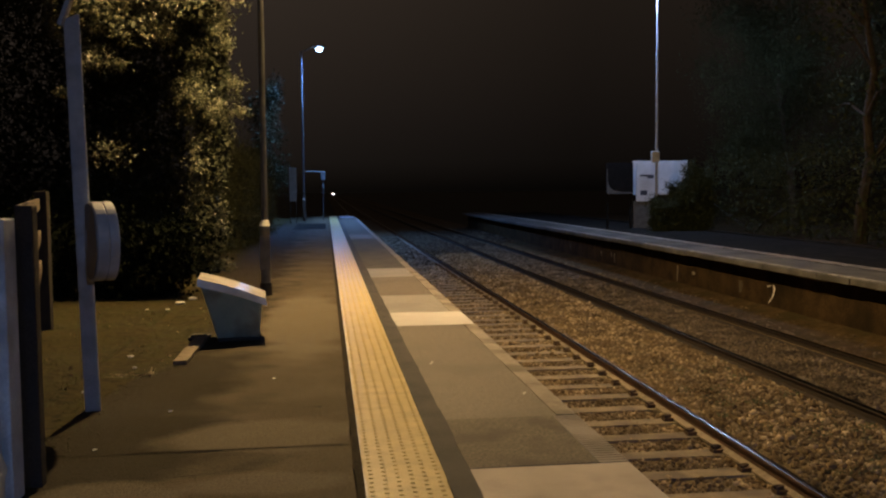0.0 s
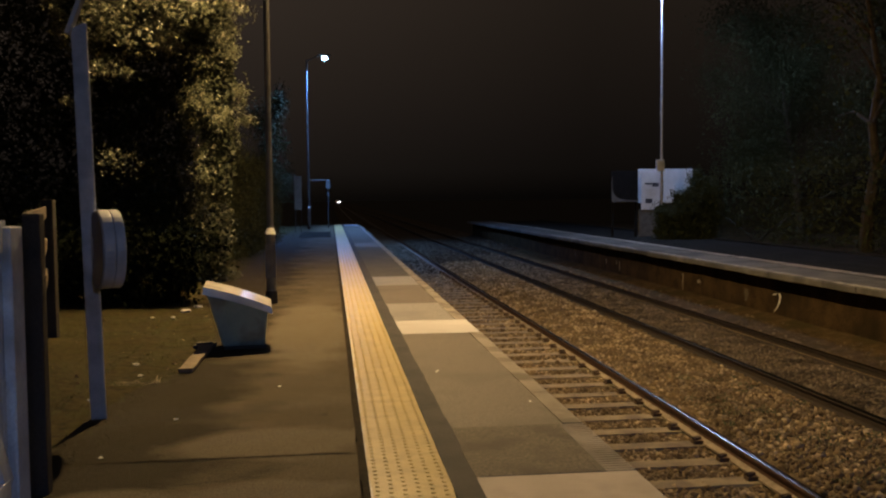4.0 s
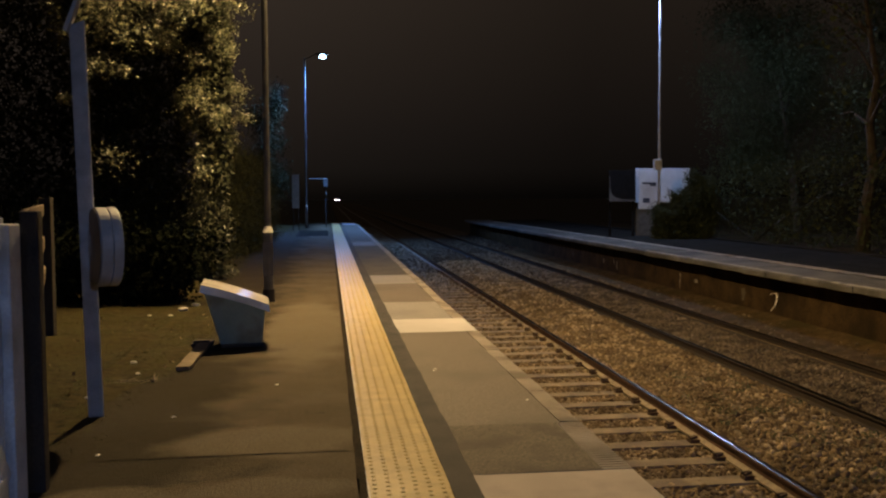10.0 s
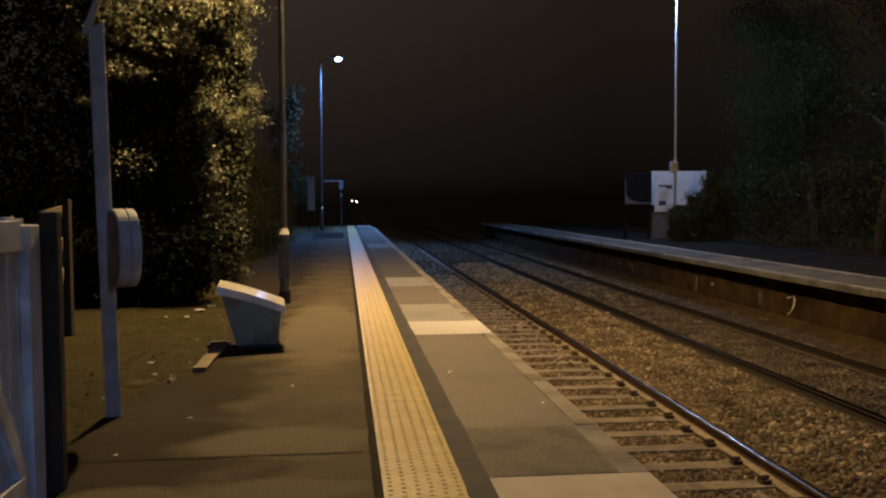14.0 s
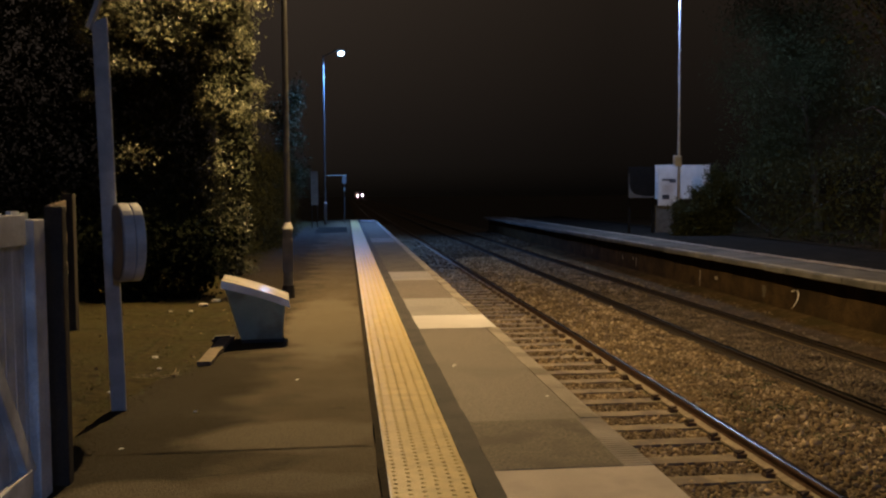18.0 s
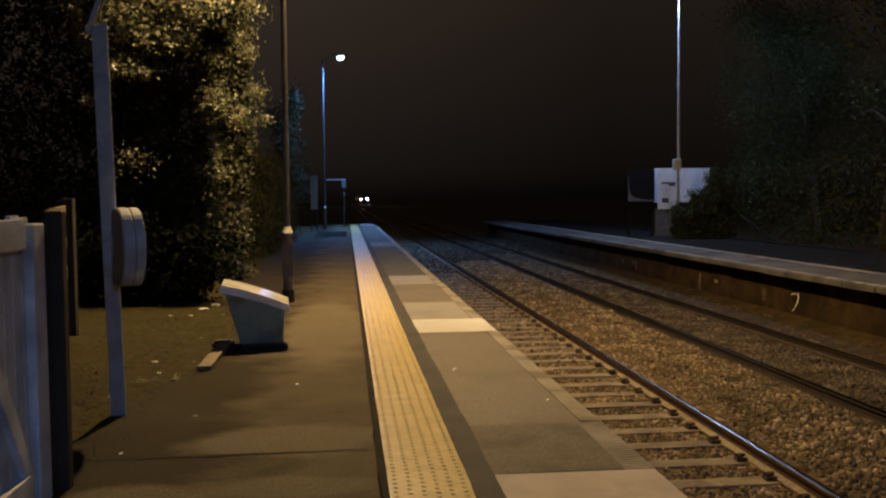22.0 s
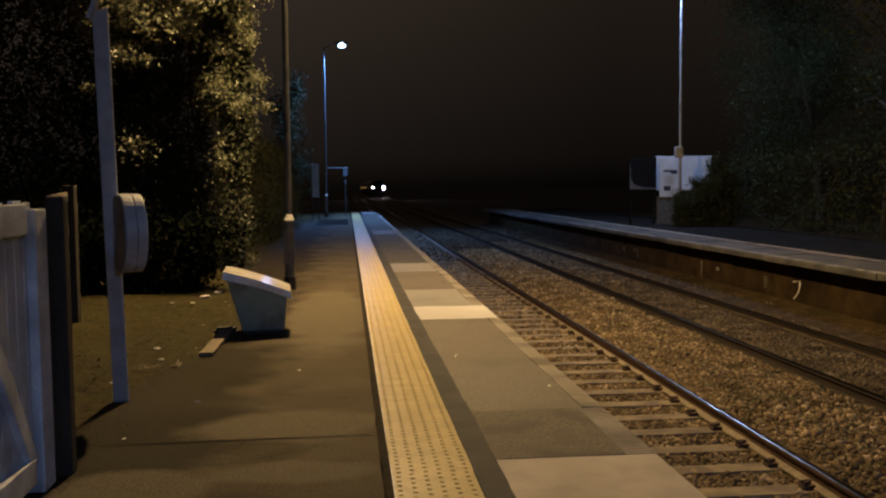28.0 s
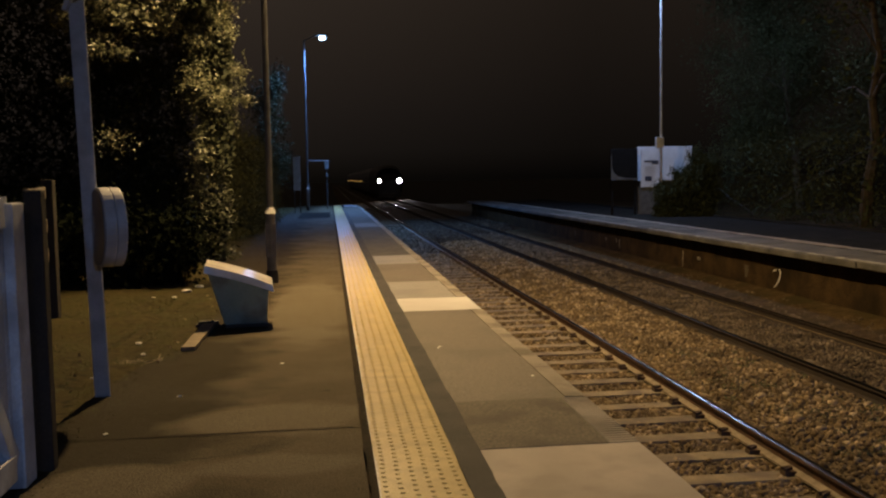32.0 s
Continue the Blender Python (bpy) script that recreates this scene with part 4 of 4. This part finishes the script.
bmesh.ops.subdivide_edges(bm, edges=[e for e in bm.edges if abs(e.verts[0].co.y - e.verts[1].co.y) > 1], cuts=6)
for q in bm.verts:
    q.co.x += 0.006 * math.sin(q.co.y * 9)
    q.co.z += 0.004 * math.sin(q.co.y * 5) if q.co.z > 0.01 else 0
plank = part("plank", bm, WOOD_PLANK)
plank.matrix_world = pose(-2.738, 8.36, 0.006, 0, 0, -0.8)
tagged(plank, "short weathered timber plank lying on the soil", "plank")

# ---- lamp posts ----


def lamp_post(x, y, h, arm, lower, mat, lens_mat, label):
    t = thing("lamp_post", x, y, 0.0, label, "lamp post", "platform lamp posts")
    if lower:
        bm = bmesh.new()
        rod(bm, (0, 0, 0.0), (0, 0, lower), 0.066, 0.066, 14)
        part("base_tube", bm, mat, t, smooth=False)
        bm = bmesh.new()
        box(bm, -0.07, 0.07, -0.062, -0.045, 0.35, 0.80)
        part("service_door", bm, mat, t, bevel=0.006)
        bm = bmesh.new()
        rod(bm, (0, 0, lower), (0, 0, lower + 0.085), 0.078, 0.046, 14)
        part("collar", bm, COLLAR_PALE, t, "pale conical collar")
        bm = bmesh.new()
        rod(bm, (0, 0, 0.0), (0, 0, 0.17), 0.085, 0.080, 14)
        part("foot_sleeve", bm, BLACK, t, "black tarred foot")
    else:
        bm = bmesh.new()
        box(bm, -0.22, 0.22, -0.22, 0.22, 0.0, 0.10)
        part("plinth", bm, FAR_COPING, t, "low concrete plinth", bevel=0.015)
    bm = bmesh.new()
    z = (lower or 0.0) + 0.03
    rod(bm, (0, 0, z), (0, 0, h), 0.043, 0.034, 12)
    part("pole", bm, mat, t)
    bm = bmesh.new()
    s = 1 if arm > 0 else -1
    rod(bm, (0, 0, h - 0.06), (arm * 0.6, 0, h + 0.18), 0.024, 0.022, 8)
    part("bracket_arm", bm, mat, t)
    bm = bmesh.new()
    box(bm, arm - 0.30, arm + 0.30, -0.12, 0.12, h + 0.18, h + 0.25)
    head = part("lantern", bm, mat, t, bevel=0.03)
    bm = bmesh.new()
    bmesh.ops.create_uvsphere(bm, u_segments=14, v_segments=8, radius=1.0, matrix=Matrix.Translation((arm + 0.03 * s, 0, h + 0.09)) @ Matrix.Diagonal((0.15, 0.12, 0.10, 1)))
    part("lens", bm, lens_mat, head, "lit lantern bowl", smooth=True)
    return t


lamp_post(-2.365, 12.74, 7.5, 0.42, 0.94, POST_DARK, LAMP_WARM, "dark steel lamp post with a pale collar and amber lantern")
lamp_post(-2.54, 43.0, 7.72, 0.79, 0.98, POLE_MID, LAMP_BLUE, "slim galvanised lamp post with a lit blue-white lantern")
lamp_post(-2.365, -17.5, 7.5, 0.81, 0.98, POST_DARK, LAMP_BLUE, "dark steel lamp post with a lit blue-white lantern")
right_post = lamp_post(8.95, 28.6, 8.2, -1.05, 0.0, GALV, LAMP_BLUE, "tall galvanised lamp post with a blue-white lantern across the tracks")
bm = bmesh.new()
box(bm, -0.20, 0.05, -0.14, 0.0, 2.20, 2.56)
part("junction_box", bm, POST_GREY, right_post, "grey junction box", bevel=0.02)
for z in (4.0, 5.6, 6.6):
    bm = bmesh.new()
    rod(bm, (0, 0, z), (0, 0, z + 0.04), 0.05, 0.05, 10)
    part("strap", bm, GALV, right_post)
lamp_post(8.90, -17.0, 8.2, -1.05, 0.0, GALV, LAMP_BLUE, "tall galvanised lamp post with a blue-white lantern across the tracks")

# ---- grey post with a round housing ----
post = thing("mirror_post", -3.062, 6.19, 0.0, "flat grey painted steel post carrying a round drum housing", "post")
bm = bmesh.new()
v = box(bm, -0.050, 0.047, -0.016, 0.016, -0.055, 2.55)
for q in v:
    if q.co.z > 1:
        q.co.x -= 0.055
        q.co.z += 0.4 * q.co.x
part("pole", bm, POST_GREY, post, bevel=0.01)
bm = bmesh.new()
box(bm, -0.055, 0.055, -0.03, 0.03, -0.06, -0.045)
part("foot_plate", bm, POST_GREY, post)
bm = bmesh.new()
box(bm, -0.014, 0.014, -0.05, 0.03, -0.36, 0.36, Matrix.Translation((0.012, -0.02, 2.80)) @ Matrix.Rotation(radians(21), 4, "Y"))
part("brace", bm, POST_GREY, post, "slanting grey steel brace", bevel=0.004)


def drum(x0, x1, r, m, bev, name, mat, label=""):
    bm = bmesh.new()
    k = 40
    prof = [(x0, 0.0), (x0, r - bev), (x0 + bev * 0.3, r - bev * 0.3), (x0 + bev, r), (x1 - bev, r), (x1 - bev * 0.3, r - bev * 0.3), (x1, r - bev), (x1, 0.0)]
    rings = [[bm.verts.new(m @ Vector((x, rr * math.cos(i * math.tau / k), rr * math.sin(i * math.tau / k)))) for i in range(k)] for x, rr in prof[1:-1]]
    for a, b in zip(rings, rings[1:]):
        for i in range(k):
            bm.faces.new((a[i], a[(i + 1) % k], b[(i + 1) % k], b[i]))
    bm.faces.new(rings[0])
    bm.faces.new(rings[-1])
    return part(name, bm, mat, post, label)


dm = Matrix.Translation((0.066, -0.095, 1.105)) @ Matrix.Rotation(radians(24), 4, "Z")
drum(-0.030, 0.040, 0.252, dm, 0.007, "housing_front", POST_GREY)
drum(0.041, 0.103, 0.252, dm, 0.008, "housing_back", POST_GREY)
drum(-0.038, -0.029, 0.242, dm, 0.008, "round_face", DRUM_FACE, "dark round face")
bm = bmesh.new()
box(bm, 0.0, 0.09, -0.06, 0.04, 1.05, 1.18)
part("bracket", bm, POST_GREY, post, bevel=0.004)

# ---- white gate and dark fence ----
gate = thing("white_gate", -3.02, 4.40, 0.0, "white-painted timber gate with a diagonal brace", "gate")
for i in range(14):
    y = -0.055 - 0.112 * i
    bm = bmesh.new()
    v = box(bm, -0.012, 0.012, y - 0.052, y + 0.052, 0.06, 1.33 + 0.012 * math.sin(i * 2.2))
    part("board", bm, WHITE_WOOD, gate, bevel=0.004)
for z0, z1 in ((0.07, 0.19), (1.19, 1.325)):
    bm = bmesh.new()
    box(bm, 0.012, 0.052, -1.60, -0.16, z0, z1)
    part("rail", bm, WHITE_WOOD, gate, bevel=0.006)
bm = bmesh.new()
box(bm, 0.013, 0.048, -0.62, 0.62, -0.045, 0.045, Matrix.Translation((0, -0.50, 0.66)) @ Matrix.Rotation(radians(-55), 4, "X"))
part("brace", bm, WHITE_WOOD, gate, bevel=0.006)
bm = bmesh.new()
box(bm, -0.055, 0.055, -0.07, 0.09, 0.0, 1.30)
part("gate_post", bm, WHITE_WOOD, gate, "white gate post", bevel=0.01)
fence = thing("fence", 0, 0, 0.0, "dark stained post and rail fence behind the platform", "fence")
posts = [(-2.963, 4.64, 1.355), (-4.47, 10.1, 1.43)]
for x, y, h in posts:
    bm = bmesh.new()
    w = 0.042 if y < 5 else 0.06
    box(bm, x - w, x + w, y - w, y + w, -0.05, h)
    part("post", bm, WOOD_DARK, fence, bevel=0.01)
for (xa, ya, ha), (xb, yb, hb) in zip(posts, posts[1:]):
    for z in (0.66, 0.97, 1.30):
        bm = bmesh.new()
        d = math.atan2(yb - ya, xb - xa)
        l = math.hypot(xb - xa, yb - ya)
        box(bm, 0.03, l, 0.020, 0.048, z - 0.06, z + 0.06, Matrix.Translation((xa, ya, 0)) @ Matrix.Rotation(d, 4, "Z"))
        part("rail", bm, WOOD_RAIL, fence, bevel=0.006)

# ---- far end of the near platform ----
cctv = thing("bracket_post", -1.66, 45.0, 0.0, "slim steel post with a side arm and hanging unit", "post")
bm = bmesh.new()
rod(bm, (0, 0, 0), (0, 0, 2.3), 0.026, 0.024, 8)
part("pole", bm, BLACK, cctv)
bm = bmesh.new()
box(bm, -0.04, 0.05, -0.06, 0.06, 1.52, 1.70)
part("camera_box", bm, POLE_MID, cctv, "small grey box under the unit", bevel=0.01)
bm = bmesh.new()
box(bm, -0.82, 0.10, -0.015, 0.015, 2.29, 2.32)
part("arm", bm, GALV, cctv)
bm = bmesh.new()
box(bm, -0.10, 0.10, -0.12, 0.12, 1.90, 2.27)
part("monitor_housing", bm, POLE_MID, cctv, "grey weatherproof unit", bevel=0.02)
board = thing("information_board", -2.92, 40.0, 0.0, "upright pale notice panel on two legs", "notice board")
bm = bmesh.new()
box(bm, -0.15, 0.15, -0.03, 0.03, 0.95, 2.38)
part("panel", bm, GALV_DULL, board, bevel=0.008)
for x in (-0.12, 0.12):
    bm = bmesh.new()
    rod(bm, (x, 0.05, 0), (x, 0.05, 2.3), 0.022, n=8)
    part("leg", bm, BLACK, board)
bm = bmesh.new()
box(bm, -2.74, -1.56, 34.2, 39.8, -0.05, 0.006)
tagged(part("dark_patch", bm, FAR_TARMAC), "flat dark patch in the platform surface", "tarmac patch", kind="structure")

# ---- boards on the far platform ----
poster = thing("notice_board", 9.12, 30.3, -0.03, "white notice board with dark print on a grey pedestal", "notice board")
bm = bmesh.new()
box(bm, -0.255, 0.375, -0.03, 0.03, 0.98, 2.27)
part("panel", bm, SIGN_WHITE, poster, bevel=0.01)
bm = bmesh.new()
box(bm, -0.36, 0.30, 0.0, 0.06, 0.0, 1.0)
part("pedestal", bm, POLE_MID, poster, bevel=0.01)
bm = bmesh.new()
box(bm, -0.14, 0.34, -0.036, -0.031, 1.82, 1.88)
part("print_bar", bm, SIGN_INK, poster, "dark printed heading bar")
bm = bmesh.new()
box(bm, 0.12, 0.34, -0.036, -0.031, 1.75, 1.82)
part("print_bar", bm, SIGN_INK, poster)
bm = bmesh.new()
box(bm, -0.12, 0.12, -0.036, -0.031, 1.19, 1.35)
part("print_block", bm, SIGN_INK, poster, "dark printed block")
for i in range(5):
    bm = bmesh.new()
    box(bm, -0.13, 0.24 + 0.05 * math.sin(i * 3), -0.036, -0.031, 1.42 + 0.06 * i, 1.435 + 0.06 * i)
    part("print_line", bm, GALV, poster)
wide = thing("station_board", 9.66, 30.8, 0.046, "wide white station board partly hidden by a bush", "sign board")
bm = bmesh.new()
box(bm, -0.74, 1.20, -0.03, 0.03, 1.12, 2.285)
part("panel", bm, SIGN_WHITE, wide, bevel=0.01)
for x in (-0.62, 1.0):
    bm = bmesh.new()
    box(bm, x - 0.04, x + 0.04, 0.03, 0.10, 0.0, 2.3)
    part("leg", bm, MATTE_BLACK, wide)
dark = thing("poster_case", 8.22, 30.1, 0.046, "dark poster case with a pale left and bottom edge", "poster case")
bm = bmesh.new()
box(bm, -0.46, 0.46, -0.03, 0.03, 1.15, 2.20)
part("panel", bm, SIGN_DARK, dark, bevel=0.01)
for x in (-0.4, 0.4):
    bm = bmesh.new()
    box(bm, x - 0.035, x + 0.035, 0.03, 0.09, 0.0, 2.1)
    part("leg", bm, MATTE_BLACK, dark)
bm = bmesh.new()
pts = [(-0.45, 1.17), (0.44, 1.17), (0.44, 1.22), (0.05, 1.235), (-0.2, 1.28), (-0.34, 1.38), (-0.40, 1.50), (-0.43, 1.62), (-0.43, 2.0), (-0.45, 2.0)]
lo = [bm.verts.new((x, -0.042, z)) for x, z in pts]
hi = [bm.verts.new((x, -0.034, z)) for x, z in pts]
bm.faces.new(lo)
bm.faces.new(hi[::-1])
for i in range(len(pts)):
    bm.faces.new((lo[i], lo[(i + 1) % len(pts)], hi[(i + 1) % len(pts)], hi[i]))
part("pale_border", bm, POLE_MID, dark, "pale strip along the left and bottom edge")

bush("shrub", 9.57, 28.1, [(-0.58, 0, 0.40, 0.35, 0.05, 1.05, 110), (-0.06, 0, 0.36, 0.4, 0.05, 1.6, 100), (0.57, 0, 0.53, 0.45, 0.05, 2.2, 130)], 55, 0.10, 0.075, 61, LEAF_FAR, "dark low shrub growing in front of the white board", "shrub", gaps=-0.4)


# ---- trees around ----


def tree(name, x, y, z, h, spread, n, seed, label="dark leafy tree behind the station", low=0.15, size=0.17, mat=LEAF_FAR):
    rng = np.random.default_rng(seed)
    t = thing(name, x, y, z, label, "tree", "trees behind the station")
    bm = bmesh.new()
    p, r = Vector((0, 0, 0)), 0.05 + h * 0.018
    joints = []
    for s in range(6):
        q = p + Vector((rng.normal(0, 0.12), rng.normal(0, 0.12), h / 7))
        rod(bm, p, q, r, r * 0.82, 8, caps=False)
        joints.append((q, r * 0.8))
        p, r = q, r * 0.82
    part("trunk", bm, BARK, t)
    tips = []
    for k in range(16):
        q, r = joints[1 + k % 5]
        a = rng.uniform(0, math.tau)
        e = q + Vector((math.cos(a) * spread * rng.uniform(0.5, 0.95), math.sin(a) * spread * rng.uniform(0.5, 0.95), h * rng.uniform(0.04, 0.22)))
        m = q.lerp(e, 0.5) + Vector((0, 0, h * 0.03))
        bm = bmesh.new()
        rod(bm, q, m, r * 0.5, r * 0.3, 5, caps=False)
        rod(bm, m, e, r * 0.3, r * 0.1, 5, caps=False)
        bmesh.ops.remove_doubles(bm, verts=bm.verts[:], dist=r * 0.05)
        part("limb", bm, BARK, t)
        tips += [e, m]
    c = []
    for k in range(n):
        b = tips[rng.integers(len(tips))]
        c.append((b.x + rng.normal(0, spread * 0.17), b.y + rng.normal(0, spread * 0.17), b.z + rng.normal(0, h * 0.06)))
    c = np.array(c)
    leaves("crown", c[c[:, 2] > h * low * 0.3], size, mat, t, seed + 1)
    return t


rng = np.random.default_rng(77)
for k in range(5):
    tree("tree", 13.2 + 0.7 * k + rng.uniform(-0.5, 1.5), 10 + k * 5.6, -0.1, rng.uniform(6.5, 10), rng.uniform(2.2, 3.0), 52000, 100 + 3 * k, size=0.09)
tree("tree", 11.78, 21.8, -0.1, 7.5, 1.9, 900, 400, "bare-stemmed tree with a tall trunk behind the platform")
tree("tree", -4.3, 42.5, -0.05, 5.6, 1.15, 7000, 460, "small leafy tree behind the far lamp", size=0.11)
bush("hedge", 11.9, 21, [(0, 0, 1.2, 11.0, 0.0, 2.6, 420)], 80, 0.24, 0.062, 71, LEAF_FAR, "dark overgrown hedge along the back of the platform", "hedge")
# Added leaf mass; its near-black colour stands for shade under the bush.
bush("undergrowth", -4.6, 13.2, [(0, 0, 1.5, 0.7, 0.0, 1.1, 270)], 44, 0.14, 0.07, 95, LEAF_SHADE, "added low leaves, coloured near black as the shade under the bush", "undergrowth")
bush("hedge", -3.98, 27.5, [(0, 0, 0.75, 7.0, 0.0, 2.6, 900)], 80, 0.17, 0.05, 81, HEDGE, "olive clipped hedge behind the near platform", "hedge", gaps=-0.6)
bush("tall_hedge", -8.0, 20.5, [(0, 0, 3.6, 1.0, 0.0, 7.4, 900)], 100, 0.24, 0.085, 431, HEDGE, "tall dim olive hedge behind the fence", "hedge", gaps=-0.7)
bush("hedge", -9.0, 6, [(0, 0, 0.9, 8.0, 0.0, 1.7, 240)], 24, 0.22, 0.12, 91, LEAF_FAR, "dark low hedge behind the verge", "hedge")

# small pale scraps on the ground
scrap_rng = random.Random(3)
for x, y in ((-0.72, 7.38), (-0.70, 7.44), (-0.2, 6.2), (-2.82, 5.2), (-2.55, 6.05), (-1.95, 7.0)):
    bm = bmesh.new()
    ring = [bm.verts.new((0.011 * (0.5 + scrap_rng.random()) * math.cos(k * 1.05), 0.015 * (0.5 + scrap_rng.random()) * math.sin(k * 1.05), 0.004 * scrap_rng.random())) for k in range(6)]
    top = bm.verts.new((0, 0, 0.009))
    for k in range(6):
        bm.faces.new((ring[k], ring[(k + 1) % 6], top))
    s = part("litter", bm, WORN_WHITE)
    s.matrix_world = pose(x, y, 0.006, 0, 0, 360 * scrap_rng.random())
    tagged(s, "tiny pale crumpled paper scrap on the asphalt", "litter", "paper scraps")

# weeds between the stones of the far track
rng = np.random.default_rng(8)
tufts = []
for k in range(46):
    x, y = rng.uniform(2.55, 3.75), rng.uniform(4.6, 11.5)
    m = int(rng.integers(14, 46))
    r = rng.uniform(0.03, 0.09)
    tufts.append(np.stack([x + rng.normal(0, r, m), y + rng.normal(0, r, m), bed(x) + 0.040 + np.abs(rng.normal(0, 0.022, m))], -1))
leaves("weeds", np.concatenate(tufts), 0.03, GRASS_WEED, None, 44, "low green weeds growing through the ballast", "stuff")
tagged(bpy.data.objects["weeds"], category="weeds")

# ---- the approaching train ----
train = thing("train", 4.70, 97.5, -0.845, "approaching diesel train with lit headlights and warm windows", "train")


def shell(name, y0, y1, mat, parent, nose=0.0):
    """A coach body: tumblehome sides and arched roof, swept along its length."""
    half = [(1.18, 0.55), (1.36, 1.0), (1.40, 1.7), (1.36, 2.5), (1.22, 3.15), (0.9, 3.52), (0.45, 3.70)]
    prof = half + [(0, 3.74)] + [(-x, z) for x, z in half[::-1]]
    bm = bmesh.new()
    stations = [(y0, 1.0), (y1, 1.0)] if not nose else [(y0, 0.80), (y0 + 0.25, 0.88), (y0 + 1.0, 0.96), (y0 + nose, 1.0), (y1, 1.0)]
    rings = []
    for y, s in stations:
        ring = []
        for x, z in prof:
            back = (z - 1.6) * 0.62 * (1 if z > 1.9 else 0) if y < y0 + 0.1 and nose else 0
            ring.append(bm.verts.new((x * (0.9 + 0.1 * s) if s < 1 else x, y + max(back, 0), 0.55 + (z - 0.55) * (s if z > 2.4 else 1))))
        rings.append(ring)
    k = len(prof)
    for a, b in zip(rings, rings[1:]):
        for i in range(k):
            bm.faces.new((a[i], a[(i + 1) % k], b[(i + 1) % k], b[i]))
    bm.faces.new(rings[0][::-1])
    bm.faces.new(rings[-1])
    return part(name, bm, mat, parent)


front = shell("power_car", 0.0, 17.6, TRAIN_FRONT, train, nose=2.4)
bm = bmesh.new()
box(bm, -1.15, 1.15, -0.035, 0.02, 0.75, 2.15)
part("front_panel", bm, TRAIN_FRONT, front, bevel=0.03)
bm = bmesh.new()
box(bm, -0.95, 0.95, -0.02, 0.03, -0.42, 0.42, Matrix.Translation((0, 0.55, 2.66)) @ Matrix.Rotation(radians(-32), 4, "X"))
part("windscreen", bm, TRAIN_GLASS, front, "dark raked windscreen", bevel=0.02)
bm = bmesh.new()
box(bm, -1.2, 1.2, -0.06, 0.3, 0.28, 0.72)
part("buffer_beam", bm, BLACK, front, bevel=0.03)
for x, m, r in ((-1.06, HEAD_WARM, 0.18), (1.06, HEAD_WHITE, 0.23)):
    bm = bmesh.new()
    rod(bm, (x, -0.07, 2.02), (x, -0.03, 2.02), r + 0.05, n=16)
    h = part("headlight", bm, BLACK, front)
    bm = bmesh.new()
    rod(bm, (x, -0.085, 2.02), (x, -0.07, 2.02), r, n=16)
    part("lens", bm, m, h, "lit headlight lens")
for i in range(4):
    bm = bmesh.new()
    y = (2.2, 4.6, 12.6, 15.0)[i]
    for s in (-0.75, 0.75):
        rod(bm, (s - 0.06, y, 0.45), (s + 0.06, y, 0.45), 0.45, n=18)
    rod(bm, (-0.75, y, 0.45), (0.75, y, 0.45), 0.08, n=8)
    part("wheelset", bm, IRON, front)
for c in range(6):
    y0 = 18.2 + 23.0 * c
    coach = shell("coach", y0, y0 + 22.4, TRAIN_BODY, train)
    for s in (-1, 1):
        for i in range(9):
            bm = bmesh.new()
            y = y0 + 1.9 + 2.1 * i
            box(bm, s * 1.385, s * 1.41, y, y + 1.7, 1.90, 2.02)
            part("window", bm, WINDOW_WARM if c > 0 else TRAIN_GLASS, coach, "lit carriage window" if c > 0 else "dark carriage window")
    for y in (y0 + 2.6, y0 + 5.2, y0 + 17.2, y0 + 19.8):
        bm = bmesh.new()
        for s in (-0.75, 0.75):
            rod(bm, (s - 0.06, y, 0.45), (s + 0.06, y, 0.45), 0.45, n=14)
        rod(bm, (-0.75, y, 0.45), (0.75, y, 0.45), 0.08, n=6)
        part("wheelset", bm, IRON, coach)

# ---- sleepers and clips, last ----
bm = bmesh.new()
v = box(bm, -1.25, 1.25, -0.13, 0.13, -0.13, 0.0)
for q in v:
    if q.co.z > -0.01:
        q.co.y *= 0.82
sleeper_mesh = mesh_of("sleeper", bm, SLEEPER)
bm = bmesh.new()
box(bm, -0.05, 0.05, -0.045, 0.045, 0.0, 0.035)
rod(bm, (-0.045, -0.03, 0.045), (0.045, 0.03, 0.05), 0.014, n=6)
rod(bm, (-0.045, 0.03, 0.045), (0.045, 0.045, 0.05), 0.014, n=6)
clip_mesh = mesh_of("rail_clip", bm, IRON)
rng = np.random.default_rng(9)
for k in range(-14, 116):
    s = piece("sleeper", sleeper_mesh, near_track, 1.46 + rng.normal(0, 0.012), 7.02 + 0.605 * k + rng.normal(0, 0.008), -1.079 + rng.normal(0, 0.004), rng.normal(0, 0.004))
    if k < 40:
        for x in (2.195 - 1.46 - 0.115, 2.195 - 1.46 + 0.115):
            piece("rail_clip", clip_mesh, s, x, 0, 0)
for k in range(15, 60):
    piece("sleeper", sleeper_mesh, near_track, 1.46, 7.02 - 0.605 * k, -1.079)
for k in range(1, 40):
    piece("sleeper", sleeper_mesh, far_track, 4.70, 6.3 - 0.66 * k, -1.006)
for k in range(90):
    piece("sleeper", sleeper_mesh, far_track, 4.70 + rng.normal(0, 0.012), 6.3 + 0.66 * k, -1.006 + rng.normal(0, 0.006), rng.normal(0, 0.004))


def motions():
    rows = []
    for t in (0, 4, 8, 11, 14, 16, 19, 22, 24, 28, 32):
        y = 97.5 + 23.2 * (32 - t)
        rows.append((t, pose(4.70, y, -0.845 + fall(y))))
    walk(train, rows)


motions()
